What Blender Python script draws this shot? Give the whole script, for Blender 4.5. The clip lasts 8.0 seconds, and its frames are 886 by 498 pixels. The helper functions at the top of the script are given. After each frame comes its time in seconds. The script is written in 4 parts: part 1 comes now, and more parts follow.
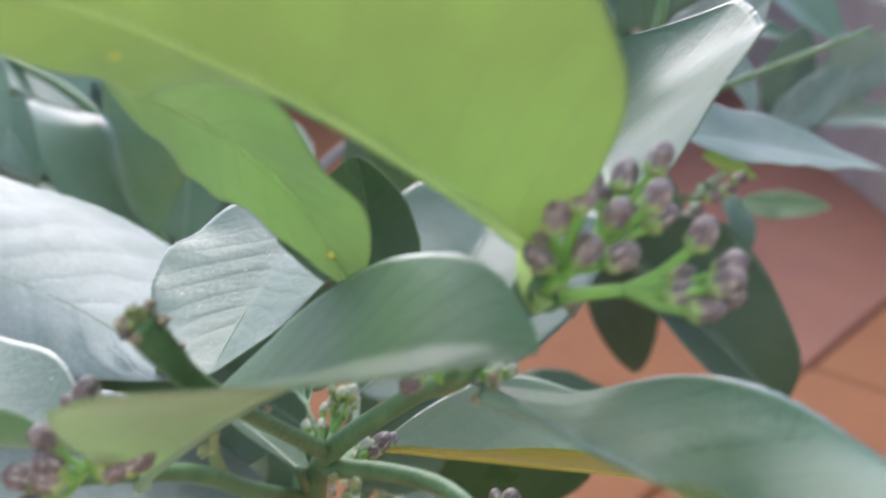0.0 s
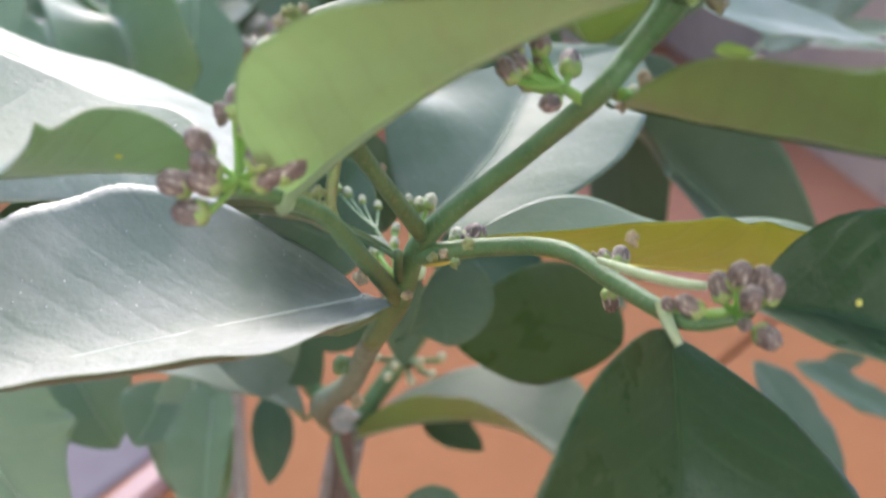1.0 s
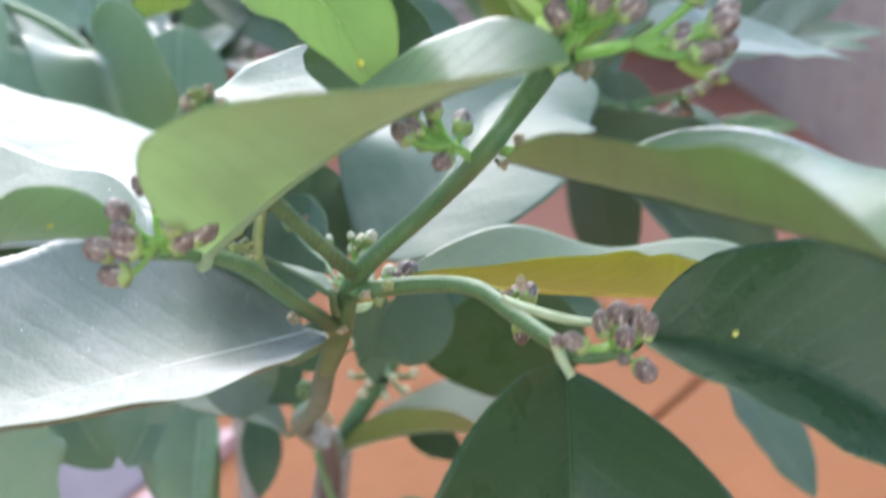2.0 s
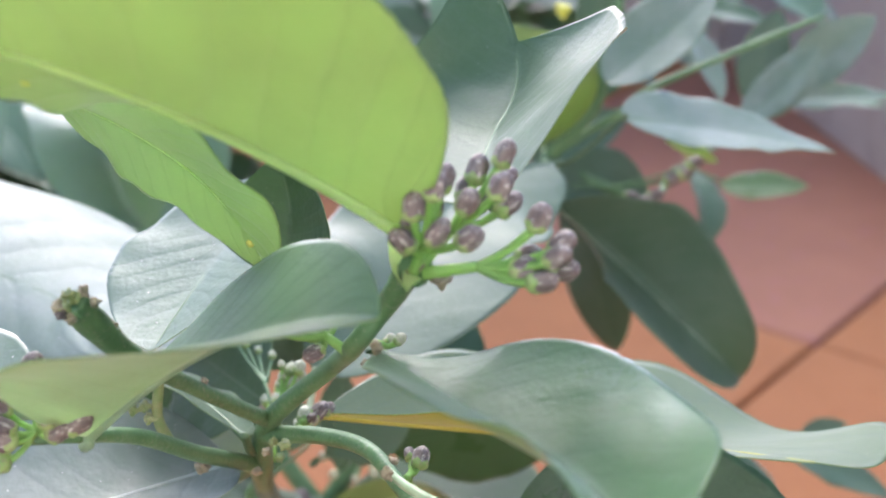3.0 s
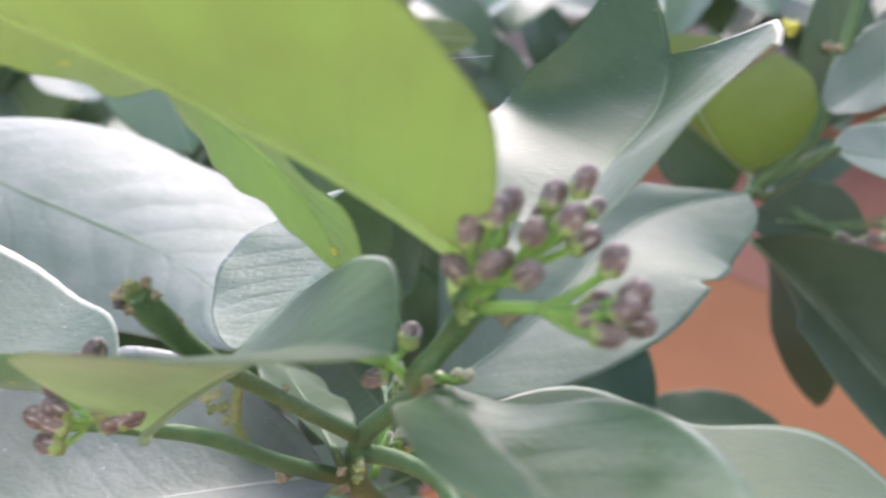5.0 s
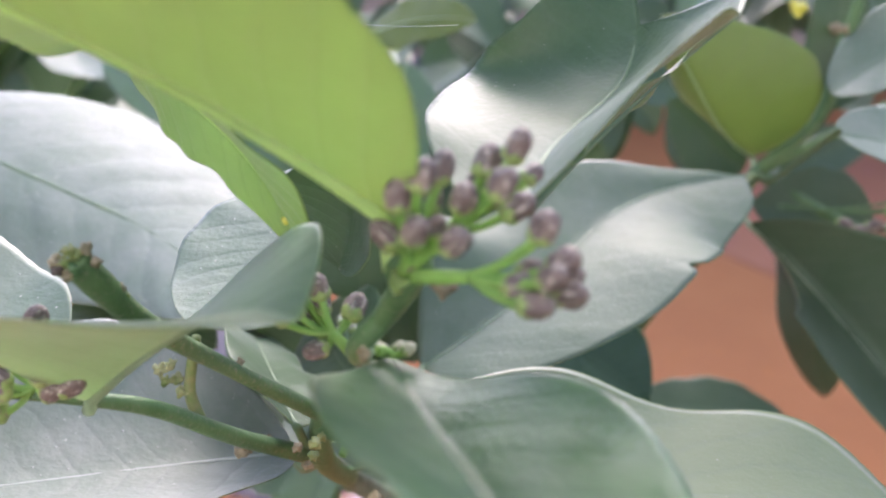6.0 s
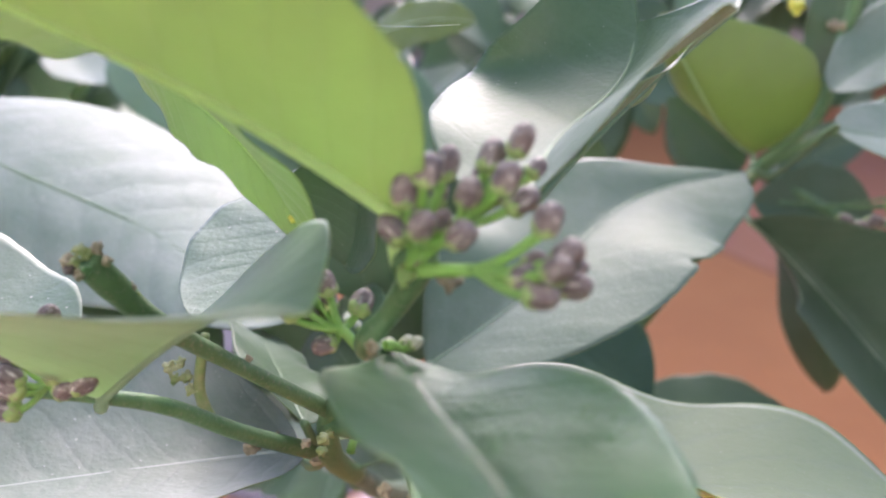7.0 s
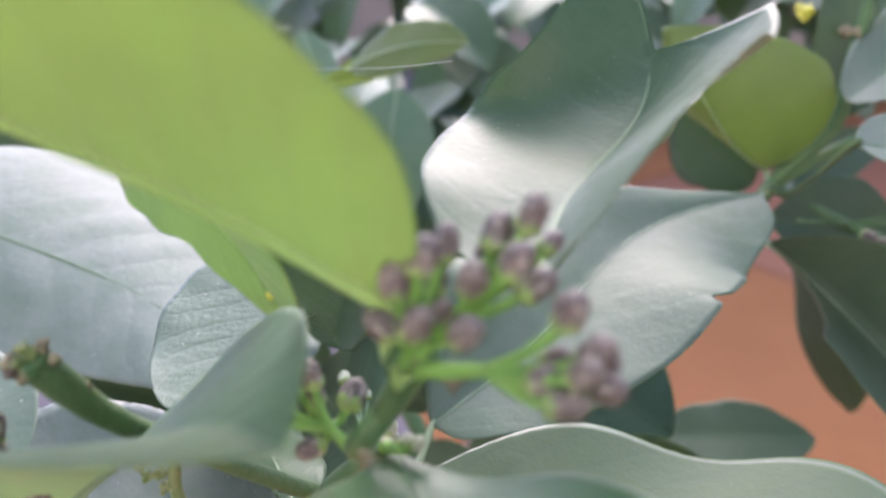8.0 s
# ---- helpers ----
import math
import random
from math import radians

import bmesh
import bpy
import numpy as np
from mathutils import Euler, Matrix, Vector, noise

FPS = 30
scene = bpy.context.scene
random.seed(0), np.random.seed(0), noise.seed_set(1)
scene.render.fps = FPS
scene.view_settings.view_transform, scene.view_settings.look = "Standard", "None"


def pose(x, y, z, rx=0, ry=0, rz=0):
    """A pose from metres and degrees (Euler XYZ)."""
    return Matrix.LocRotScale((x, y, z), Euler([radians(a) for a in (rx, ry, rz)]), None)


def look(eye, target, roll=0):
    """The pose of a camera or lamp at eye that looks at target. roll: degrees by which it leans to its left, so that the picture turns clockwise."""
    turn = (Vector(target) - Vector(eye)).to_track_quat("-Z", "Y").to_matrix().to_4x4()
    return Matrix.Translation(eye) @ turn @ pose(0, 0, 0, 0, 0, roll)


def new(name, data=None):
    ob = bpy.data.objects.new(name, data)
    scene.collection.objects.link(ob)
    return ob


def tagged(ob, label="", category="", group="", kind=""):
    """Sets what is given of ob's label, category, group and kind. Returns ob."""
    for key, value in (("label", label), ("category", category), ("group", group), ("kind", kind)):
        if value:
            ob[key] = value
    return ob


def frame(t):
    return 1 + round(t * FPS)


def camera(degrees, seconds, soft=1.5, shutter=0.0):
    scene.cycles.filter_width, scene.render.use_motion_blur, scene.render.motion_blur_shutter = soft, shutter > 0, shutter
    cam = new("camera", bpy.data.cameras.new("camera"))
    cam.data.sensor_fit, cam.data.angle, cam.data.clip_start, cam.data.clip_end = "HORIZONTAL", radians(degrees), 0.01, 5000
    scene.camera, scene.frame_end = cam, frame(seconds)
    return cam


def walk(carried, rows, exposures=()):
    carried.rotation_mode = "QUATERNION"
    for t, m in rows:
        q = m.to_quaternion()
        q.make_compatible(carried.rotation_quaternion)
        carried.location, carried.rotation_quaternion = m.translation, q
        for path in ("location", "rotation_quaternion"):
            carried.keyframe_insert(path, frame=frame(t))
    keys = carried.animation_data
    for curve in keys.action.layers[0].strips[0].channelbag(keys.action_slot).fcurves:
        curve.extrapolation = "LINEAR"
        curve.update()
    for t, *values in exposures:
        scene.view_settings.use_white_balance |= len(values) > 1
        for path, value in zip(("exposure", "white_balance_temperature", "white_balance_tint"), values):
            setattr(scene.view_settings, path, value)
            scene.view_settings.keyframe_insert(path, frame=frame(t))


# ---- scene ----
cam = camera(48.1, 8.0, soft=2.0, shutter=0.4)
PATH = [
    (0, (0.001, 0.003, 0.905), (-0.007, 1.869, 0.186), 0.1),
    (0.5, (-0.025, -0.011, 0.884), (0.021, 1.852, 0.159), 0.4),
    (1, (-0.036, -0.019, 0.857), (0.046, 1.834, 0.108), 0.5),
    (1.5, (-0.025, -0.035, 0.851), (0.047, 1.819, 0.104), -0.5),
    (2, (-0.012, -0.034, 0.874), (0.037, 1.82, 0.123), -1.8),
    (2.2, (-0.004, -0.031, 0.889), (0.026, 1.82, 0.142), -1.9),
    (3.3, (0.0364, -0.0245, 0.9155), (-0.1085, 1.827, 0.185), -1.95),
    (3.5, (0.037, -0.026, 0.909), (-0.194, 1.827, 0.192), -2.0),
    (4, (0.037, -0.017, 0.911), (-0.341, 1.807, 0.181), -1.4),
    (4.5, (0.047, -0.011, 0.909), (-0.435, 1.789, 0.183), -1.3),
    (5, (0.06, 0.004, 0.909), (-0.466, 1.795, 0.191), -0.9),
    (5.2, (0.0728, 0.0085, 0.9072), (-0.476, 1.795, 0.1815), -1.25),
    (6.3, (0.0763, 0.0134, 0.9032), (-0.5062, 1.78, 0.1627), -0.75),
    (6.5, (0.078, 0.014, 0.905), (-0.504, 1.78, 0.17), -1.1),
    (7, (0.075, 0.009, 0.903), (-0.503, 1.778, 0.169), -1.4),
    (7.5, (0.071, 0.014, 0.905), (-0.503, 1.787, 0.181), -2.0),
    (8, (0.066, 0.039, 0.904), (-0.514, 1.815, 0.191), -3.9),
]
walk(cam, [(t, look(eye, target, roll)) for t, eye, target, roll in PATH], [(0.0, 2.5, 6300, 9), (0.5, 2.66, 6600, 10), (1.0, 2.74, 6700, 7), (1.5, 2.84, 6350, 4), (2.0, 2.92, 6280, 5), (3.5, 2.8, 6450, 11), (5.0, 2.65, 6700, 14), (7.5, 2.66, 6700, 14), (8.0, 2.62, 6650, 14)])
cam.data.dof.use_dof = True
cam.data.dof.focus_distance = 0.255
cam.data.dof.aperture_fstop = 11.5

# ---- sky, sun ----
SUN_AZ, SUN_EL = radians(-10), radians(36)
world = bpy.data.worlds.new("sky")
scene.world = world
world.use_nodes = True
wn = world.node_tree
sky = wn.nodes.new("ShaderNodeTexSky")
sky.sky_type = "NISHITA"
sky.sun_disc = False
sky.sun_elevation, sky.sun_rotation = SUN_EL, SUN_AZ
sky.air_density, sky.dust_density, sky.ozone_density = 0.48, 1.2, 0.3
wn.links.new(sky.outputs[0], wn.nodes["Background"].inputs[0])
wn.nodes["Background"].inputs[1].default_value = 0.15
sun = new("sun", bpy.data.lights.new("sun", "SUN"))
sun.data.energy, sun.data.angle, sun.data.color = 0.48, radians(58), (0.97, 0.93, 1.0)
sun.matrix_world = look((math.sin(SUN_AZ) * 5, math.cos(SUN_AZ) * 5, 5 * math.tan(SUN_EL)), (0, 0, 0))


# ---- materials ----
def material(name):
    m = bpy.data.materials.new(name)
    m.use_nodes = True
    nt = m.node_tree
    return m, nt, nt.nodes["Principled BSDF"], nt.nodes["Material Output"]


def node(nt, kind, **values):
    n = nt.nodes.new(kind)
    for key, value in values.items():
        n.inputs[key.replace("_", " ")].default_value = value
    return n


def math_node(nt, op, a, b=None):
    n = nt.nodes.new("ShaderNodeMath")
    n.operation = op
    for i, v in enumerate((a, b)):
        if v is None:
            continue
        if isinstance(v, (int, float)):
            n.inputs[i].default_value = v
        else:
            nt.links.new(v, n.inputs[i])
    return n.outputs[0]


def ramp(nt, fac, stops):
    n = nt.nodes.new("ShaderNodeValToRGB")
    e = n.color_ramp.elements
    while len(e) < len(stops):
        e.new(0.5)
    for el, (p, c) in zip(e, stops):
        el.position = p
        el.color = c if len(c) == 4 else (*c, 1)
    nt.links.new(fac, n.inputs[0])
    return n.outputs[0]


def mixed(nt, fac, a, b, blend="MIX"):
    n = nt.nodes.new("ShaderNodeMix")
    n.data_type, n.blend_type = "RGBA", blend
    for sock, v in ((n.inputs[0], fac), (n.inputs[6], a), (n.inputs[7], b)):
        if isinstance(v, (int, float)):
            sock.default_value = v
        elif isinstance(v, tuple):
            sock.default_value = (*v, 1)
        else:
            nt.links.new(v, sock)
    return n.outputs[2]


def noise_tex(nt, scale, detail=4.0, rough=0.55, coords="Object", stretch=1.0):
    c = nt.nodes.new("ShaderNodeTexCoord")
    n = node(nt, "ShaderNodeTexNoise", Scale=scale, Detail=detail, Roughness=rough)
    if stretch != 1.0:
        fit = nt.nodes.new("ShaderNodeMapping")
        fit.inputs["Scale"].default_value = (1, 1, stretch)
        nt.links.new(c.outputs[coords], fit.inputs["Vector"])
        nt.links.new(fit.outputs[0], n.inputs["Vector"])
        return n.outputs[0]
    nt.links.new(c.outputs[coords], n.inputs["Vector"])
    return n.outputs[0]


def leaf_veins(nt):
    """Pinnate side veins from the blade's own coordinates: along the midrib and out to the margin."""
    uv = nt.nodes.new("ShaderNodeUVMap")
    sep = nt.nodes.new("ShaderNodeSeparateXYZ")
    nt.links.new(uv.outputs[0], sep.inputs[0])
    out = math_node(nt, "ABSOLUTE", math_node(nt, "SUBTRACT", sep.outputs[1], 0.5))
    wob = noise_tex(nt, 60.0, 2.0)
    run = math_node(nt, "SUBTRACT", math_node(nt, "MULTIPLY", sep.outputs[0], 11.0), math_node(nt, "MULTIPLY", out, 4.6))
    run = math_node(nt, "ADD", run, math_node(nt, "MULTIPLY", wob, 0.7))
    saw = math_node(nt, "ABSOLUTE", math_node(nt, "SUBTRACT", math_node(nt, "FRACT", run), 0.5))
    vein = ramp(nt, saw, [(0.0, (1, 1, 1)), (0.05, (0.6, 0.6, 0.6)), (0.16, (0, 0, 0))])
    swell = math_node(nt, "SINE", math_node(nt, "MULTIPLY", run, 6.2832))
    return vein, swell


def leaf_material(name, deep, light, vein_tint, rough, gloss, through_tint, through_share, dust, vein_depth):
    m, nt, bsdf, out = material(name)
    vein, swell = leaf_veins(nt)
    big, fine = noise_tex(nt, 45.0, 5.0), noise_tex(nt, 650.0, 4.0)
    info = nt.nodes.new("ShaderNodeObjectInfo")
    tone = math_node(nt, "ADD", math_node(nt, "MULTIPLY", big, 0.7), math_node(nt, "MULTIPLY", info.outputs["Random"], 0.35))
    col = ramp(nt, tone, [(0.25, deep), (0.85, light)])
    col = mixed(nt, math_node(nt, "MULTIPLY", vein, 0.12), col, vein_tint)
    # mottling and dust; on the palest looks the grey film also imitates sheen
    mott = ramp(nt, fine, [(0.35, (0, 0, 0)), (0.75, (1, 1, 1))])
    col = mixed(nt, math_node(nt, "MULTIPLY", mott, 0.12), col, vein_tint)
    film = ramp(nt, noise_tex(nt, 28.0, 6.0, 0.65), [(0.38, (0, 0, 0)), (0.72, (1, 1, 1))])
    dust_and_sheen = math_node(nt, "ADD", math_node(nt, "MULTIPLY", film, dust * 0.4), dust * 0.3)
    col = mixed(nt, dust_and_sheen, col, (0.50, 0.49, 0.46))
    spot = nt.nodes.new("ShaderNodeTexVoronoi")
    tc = nt.nodes.new("ShaderNodeTexCoord")
    nt.links.new(tc.outputs["Object"], spot.inputs["Vector"])
    spot.inputs["Scale"].default_value = 190.0
    speck = ramp(nt, spot.outputs["Distance"], [(0.0, (1, 1, 1)), (0.045, (1, 1, 1)), (0.075, (0, 0, 0))])
    keep = ramp(nt, noise_tex(nt, 120.0, 1.0), [(0.52, (0, 0, 0)), (0.62, (1, 1, 1))])
    col = mixed(nt, math_node(nt, "MULTIPLY", math_node(nt, "MULTIPLY", speck, keep), min(1.0, dust * 2.5)), col, (0.6, 0.58, 0.5))
    grit = nt.nodes.new("ShaderNodeTexVoronoi")
    nt.links.new(tc.outputs["Object"], grit.inputs["Vector"])
    grit.inputs["Scale"].default_value = 420.0
    crumb = ramp(nt, grit.outputs["Distance"], [(0.0, (1, 1, 1)), (0.05, (1, 1, 1)), (0.12, (0, 0, 0))])
    crumb = math_node(nt, "MULTIPLY", crumb, ramp(nt, noise_tex(nt, 260.0, 1.0), [(0.5, (0, 0, 0)), (0.58, (1, 1, 1))]))
    col = mixed(nt, math_node(nt, "MULTIPLY", crumb, min(0.7, dust * 1.4)), col, (0.62, 0.6, 0.54))
    r = math_node(nt, "ADD", math_node(nt, "MULTIPLY", film, 0.16), rough)
    h = math_node(nt, "ADD", math_node(nt, "MULTIPLY", vein, vein_depth), math_node(nt, "MULTIPLY", fine, 0.45))
    h = math_node(nt, "ADD", h, math_node(nt, "MULTIPLY", swell, 0.05))
    h = math_node(nt, "ADD", h, math_node(nt, "MULTIPLY", noise_tex(nt, 150.0, 3.0), 0.6))
    h = math_node(nt, "ADD", h, math_node(nt, "MULTIPLY", crumb, min(0.6, dust)))
    bump = node(nt, "ShaderNodeBump", Strength=0.5 + 0.35 * min(1.0, dust * 1.4), Distance=0.0006)
    nt.links.new(h, bump.inputs["Height"])
    nt.nodes.remove(bsdf)
    skin = nt.nodes.new("ShaderNodeBsdfDiffuse")
    nt.links.new(col, skin.inputs["Color"])
    tr = nt.nodes.new("ShaderNodeBsdfTranslucent")
    seen_through = mixed(nt, math_node(nt, "MULTIPLY", vein, 0.2), through_tint, vein_tint)
    shade = tuple(0.62 * c for c in through_tint)
    nt.links.new(mixed(nt, ramp(nt, big, [(0.4, (0, 0, 0)), (0.75, (0.5, 0.5, 0.5))]), seen_through, shade), tr.inputs["Color"])
    body = nt.nodes.new("ShaderNodeMixShader")
    body.inputs[0].default_value = through_share
    nt.links.new(skin.outputs[0], body.inputs[1])
    nt.links.new(tr.outputs[0], body.inputs[2])
    wax = nt.nodes.new("ShaderNodeBsdfGlossy")
    nt.links.new(r, wax.inputs["Roughness"])
    wax.inputs["Color"].default_value = (0.97, 0.95, 1.0, 1)
    edge = node(nt, "ShaderNodeLayerWeight", Blend=0.5)
    for n in (skin, tr, wax, edge):
        nt.links.new(bump.outputs[0], n.inputs["Normal"])
    coat = nt.nodes.new("ShaderNodeMixShader")
    sheen = math_node(nt, "ADD", math_node(nt, "MULTIPLY", math_node(nt, "POWER", edge.outputs["Facing"], 4.0), 0.55), 0.04)
    nt.links.new(math_node(nt, "MULTIPLY", sheen, gloss), coat.inputs[0])
    nt.links.new(body.outputs[0], coat.inputs[1])
    nt.links.new(wax.outputs[0], coat.inputs[2])
    nt.links.new(coat.outputs[0], out.inputs[0])
    return m


TOP = leaf_material("leaf_upper_mature", (0.03, 0.066, 0.027), (0.05, 0.098, 0.04), (0.1, 0.18, 0.09), 0.28, 0.52, (0.18, 0.44, 0.12), 0.14, 0.1, -0.16)
TOP_P = leaf_material("leaf_upper_pitted", (0.026, 0.066, 0.024), (0.044, 0.096, 0.036), (0.1, 0.18, 0.09), 0.31, 0.5, (0.18, 0.44, 0.12), 0.14, 0.15, -0.16)
# strong grey film paints a pale sky sheen over the blade
TOP_H = leaf_material("leaf_upper_pale_sheen", (0.05, 0.1, 0.064), (0.082, 0.145, 0.092), (0.15, 0.21, 0.15), 0.36, 0.41, (0.30, 0.58, 0.20), 0.14, 0.64, -0.3)
TOP_Z = leaf_material("leaf_upper_glazed", (0.034, 0.078, 0.034), (0.056, 0.112, 0.05), (0.09, 0.17, 0.08), 0.36, 0.46, (0.14, 0.44, 0.1), 0.14, 0.3, -0.1)
# very dark green; on two deep leaves this tone stands in for shade
TOP_Q = leaf_material("leaf_upper_forest_shade", (0.010, 0.034, 0.010), (0.022, 0.055, 0.017), (0.07, 0.14, 0.06), 0.24, 0.55, (0.10, 0.36, 0.07), 0.12, 0.04, -0.16)
TOP_C = leaf_material("leaf_upper_glossy", (0.034, 0.104, 0.038), (0.06, 0.146, 0.056), (0.12, 0.2, 0.1), 0.27, 0.6, (0.45, 0.68, 0.3), 0.2, 0.08, -0.1)
TOP_G = leaf_material("leaf_upper_matte", (0.046, 0.09, 0.044), (0.07, 0.124, 0.062), (0.14, 0.2, 0.12), 0.46, 0.28, (0.42, 0.56, 0.2), 0.26, 0.16, -0.12)
# less glossy; canopy shade and a little haze are mixed into the green
TOP_K = leaf_material("leaf_upper_dull_shaded", (0.036, 0.074, 0.038), (0.06, 0.108, 0.056), (0.12, 0.17, 0.1), 0.42, 0.4, (0.16, 0.36, 0.12), 0.14, 0.1, -0.16)
UNDER = leaf_material("leaf_under_mature", (0.11, 0.18, 0.075), (0.18, 0.25, 0.11), (0.26, 0.32, 0.16), 0.5, 0.7, (0.50, 0.64, 0.24), 0.3, 0.05, 0.4)
# dust film, partly standing in for sheen and haze
TOP_D = leaf_material("leaf_upper_dusty_sheen", (0.048, 0.1, 0.056), (0.08, 0.142, 0.084), (0.14, 0.2, 0.14), 0.3, 0.38, (0.30, 0.58, 0.20), 0.14, 0.46, -0.16)
# heaviest film: some dust, the rest painted sky glare
TOP_W = leaf_material("leaf_upper_waxy_sheen", (0.048, 0.10, 0.068), (0.08, 0.148, 0.098), (0.14, 0.2, 0.14), 0.34, 0.5, (0.30, 0.58, 0.20), 0.14, 0.85, -0.2)
# paler green with lens haze mixed into the leaf colour
TOP_B = leaf_material("leaf_upper_hazy", (0.064, 0.142, 0.07), (0.11, 0.204, 0.106), (0.2, 0.3, 0.22), 0.3, 0.7, (0.38, 0.65, 0.33), 0.25, 0.25, -0.3)
TOP_F = leaf_material("leaf_upper_thin", (0.032, 0.1, 0.046), (0.058, 0.145, 0.068), (0.12, 0.22, 0.11), 0.3, 0.55, (0.62, 0.82, 0.48), 0.4, 0.2, -0.1)
UNDER_F = leaf_material("leaf_under_olive", (0.16, 0.27, 0.15), (0.23, 0.35, 0.20), (0.31, 0.40, 0.25), 0.5, 0.7, (0.60, 0.82, 0.54), 0.5, 0.04, 0.3)
UNDER_O = leaf_material("leaf_under_yellow_olive", (0.135, 0.215, 0.072), (0.19, 0.28, 0.10), (0.26, 0.33, 0.15), 0.5, 0.7, (0.54, 0.76, 0.32), 0.5, 0.04, 0.3)
UNDER_P = leaf_material("leaf_under_pale", (0.215, 0.32, 0.13), (0.28, 0.39, 0.17), (0.38, 0.5, 0.26), 0.5, 0.7, (0.66, 0.88, 0.52), 0.5, 0.04, 0.2)
TOP_Y = leaf_material("leaf_upper_young", (0.055, 0.12, 0.045), (0.095, 0.18, 0.07), (0.25, 0.34, 0.15), 0.32, 0.9, (0.52, 0.74, 0.30), 0.42, 0.08, -0.3)
UNDER_Y = leaf_material("leaf_under_young", (0.205, 0.305, 0.085), (0.265, 0.365, 0.12), (0.38, 0.47, 0.2), 0.45, 0.8, (0.58, 0.73, 0.3), 0.42, 0.03, 0.4)
# lighter copy of the young underside; extra light is put into its colour
UNDER_B = leaf_material("leaf_under_young_lit", (0.25, 0.33, 0.14), (0.30, 0.38, 0.18), (0.4, 0.5, 0.25), 0.45, 0.9, (0.70, 0.84, 0.46), 0.5, 0.08, 0.15)
# darker copy of the young underside, with shade put into the colour
UNDER_M = leaf_material("leaf_under_young_dim", (0.105, 0.152, 0.04), (0.14, 0.195, 0.055), (0.22, 0.28, 0.12), 0.5, 0.6, (0.31, 0.41, 0.13), 0.42, 0.03, 0.2)
UNDER_YEL = leaf_material("leaf_under_yellow", (0.27, 0.275, 0.04), (0.36, 0.355, 0.058), (0.42, 0.42, 0.12), 0.5, 0.7, (0.72, 0.70, 0.12), 0.5, 0.02, 0.3)
# dark underside tone stands in for shade, also under the large glossy leaf
UNDER_K = leaf_material("leaf_under_dull_shaded", (0.05, 0.092, 0.048), (0.075, 0.126, 0.064), (0.13, 0.19, 0.11), 0.5, 0.5, (0.18, 0.36, 0.14), 0.2, 0.04, 0.3)


def plain(name, a, b, scale, rough=0.6, bump_scale=None, bump_height=0.0005, gloss=0.4, through_tint=None, speckle=None, share=0.3, speckle_by=6.0, stretch=1.0):
    m, nt, bsdf, out = material(name)
    col = ramp(nt, noise_tex(nt, scale, 6.0, 0.6, stretch=stretch), [(0.3, a), (0.7, b)])
    if speckle:
        col = mixed(nt, ramp(nt, noise_tex(nt, scale * speckle_by, 3.0, stretch=stretch), [(0.55, (0, 0, 0)), (0.68, (1, 1, 1))]), col, speckle)
    nt.links.new(col, bsdf.inputs["Base Color"])
    bsdf.inputs["Roughness"].default_value = rough
    bsdf.inputs["Specular IOR Level"].default_value = gloss
    if bump_scale:
        bump = node(nt, "ShaderNodeBump", Strength=0.6, Distance=bump_height)
        nt.links.new(noise_tex(nt, bump_scale, 5.0), bump.inputs["Height"])
        nt.links.new(bump.outputs[0], bsdf.inputs["Normal"])
    if through_tint:
        tr = nt.nodes.new("ShaderNodeBsdfTranslucent")
        tr.inputs[0].default_value = (*through_tint, 1)
        mix = nt.nodes.new("ShaderNodeMixShader")
        mix.inputs[0].default_value = share
        nt.links.new(bsdf.outputs[0], mix.inputs[1])
        nt.links.new(tr.outputs[0], mix.inputs[2])
        nt.links.new(mix.outputs[0], out.inputs[0])
    return m


# pale edge colour stands in for light caught along the margin
RIM = plain("leaf_rim", (0.12, 0.2, 0.08), (0.2, 0.28, 0.13), 500.0, 0.6, gloss=0.25, through_tint=(0.5, 0.62, 0.25))
RIB = plain("leaf_midrib", (0.17, 0.27, 0.17), (0.26, 0.35, 0.24), 150.0, 0.42, through_tint=(0.78, 0.9, 0.66), share=0.5)
RIB_L = plain("leaf_midrib_pale", (0.42, 0.54, 0.24), (0.5, 0.6, 0.31), 150.0, 0.42, through_tint=(0.84, 0.98, 0.6), share=0.8)
RIB_D = plain("leaf_midrib_dark", (0.075, 0.14, 0.06), (0.11, 0.18, 0.085), 150.0, 0.45)
RIB_F = plain("leaf_midrib_forest", (0.026, 0.062, 0.022), (0.04, 0.085, 0.032), 150.0, 0.6, gloss=0.1)
# near-white colour paints the highlight running along the rib
RIB_W = plain("leaf_midrib_highlight", (0.42, 0.47, 0.40), (0.52, 0.57, 0.49), 150.0, 0.4)
RIB_Y = plain("leaf_midrib_yellow", (0.40, 0.38, 0.06), (0.5, 0.46, 0.1), 150.0, 0.42)
STEM = plain("green_stem", (0.06, 0.14, 0.052), (0.106, 0.196, 0.08), 130.0, 0.45, 700.0, 0.0005, speckle=(0.13, 0.19, 0.1))
STEM_O = plain("olive_stem", (0.065, 0.13, 0.05), (0.11, 0.18, 0.075), 130.0, 0.5, 600.0, 0.0007, speckle=(0.15, 0.18, 0.1))
BARK = plain("young_bark", (0.17, 0.19, 0.18), (0.31, 0.32, 0.30), 160.0, 0.75, 400.0, 0.0018, speckle=(0.12, 0.10, 0.08))
BROWN = plain("brown_bark", (0.06, 0.05, 0.045), (0.13, 0.10, 0.085), 160.0, 0.8, 400.0, 0.0015, speckle=(0.18, 0.16, 0.14))
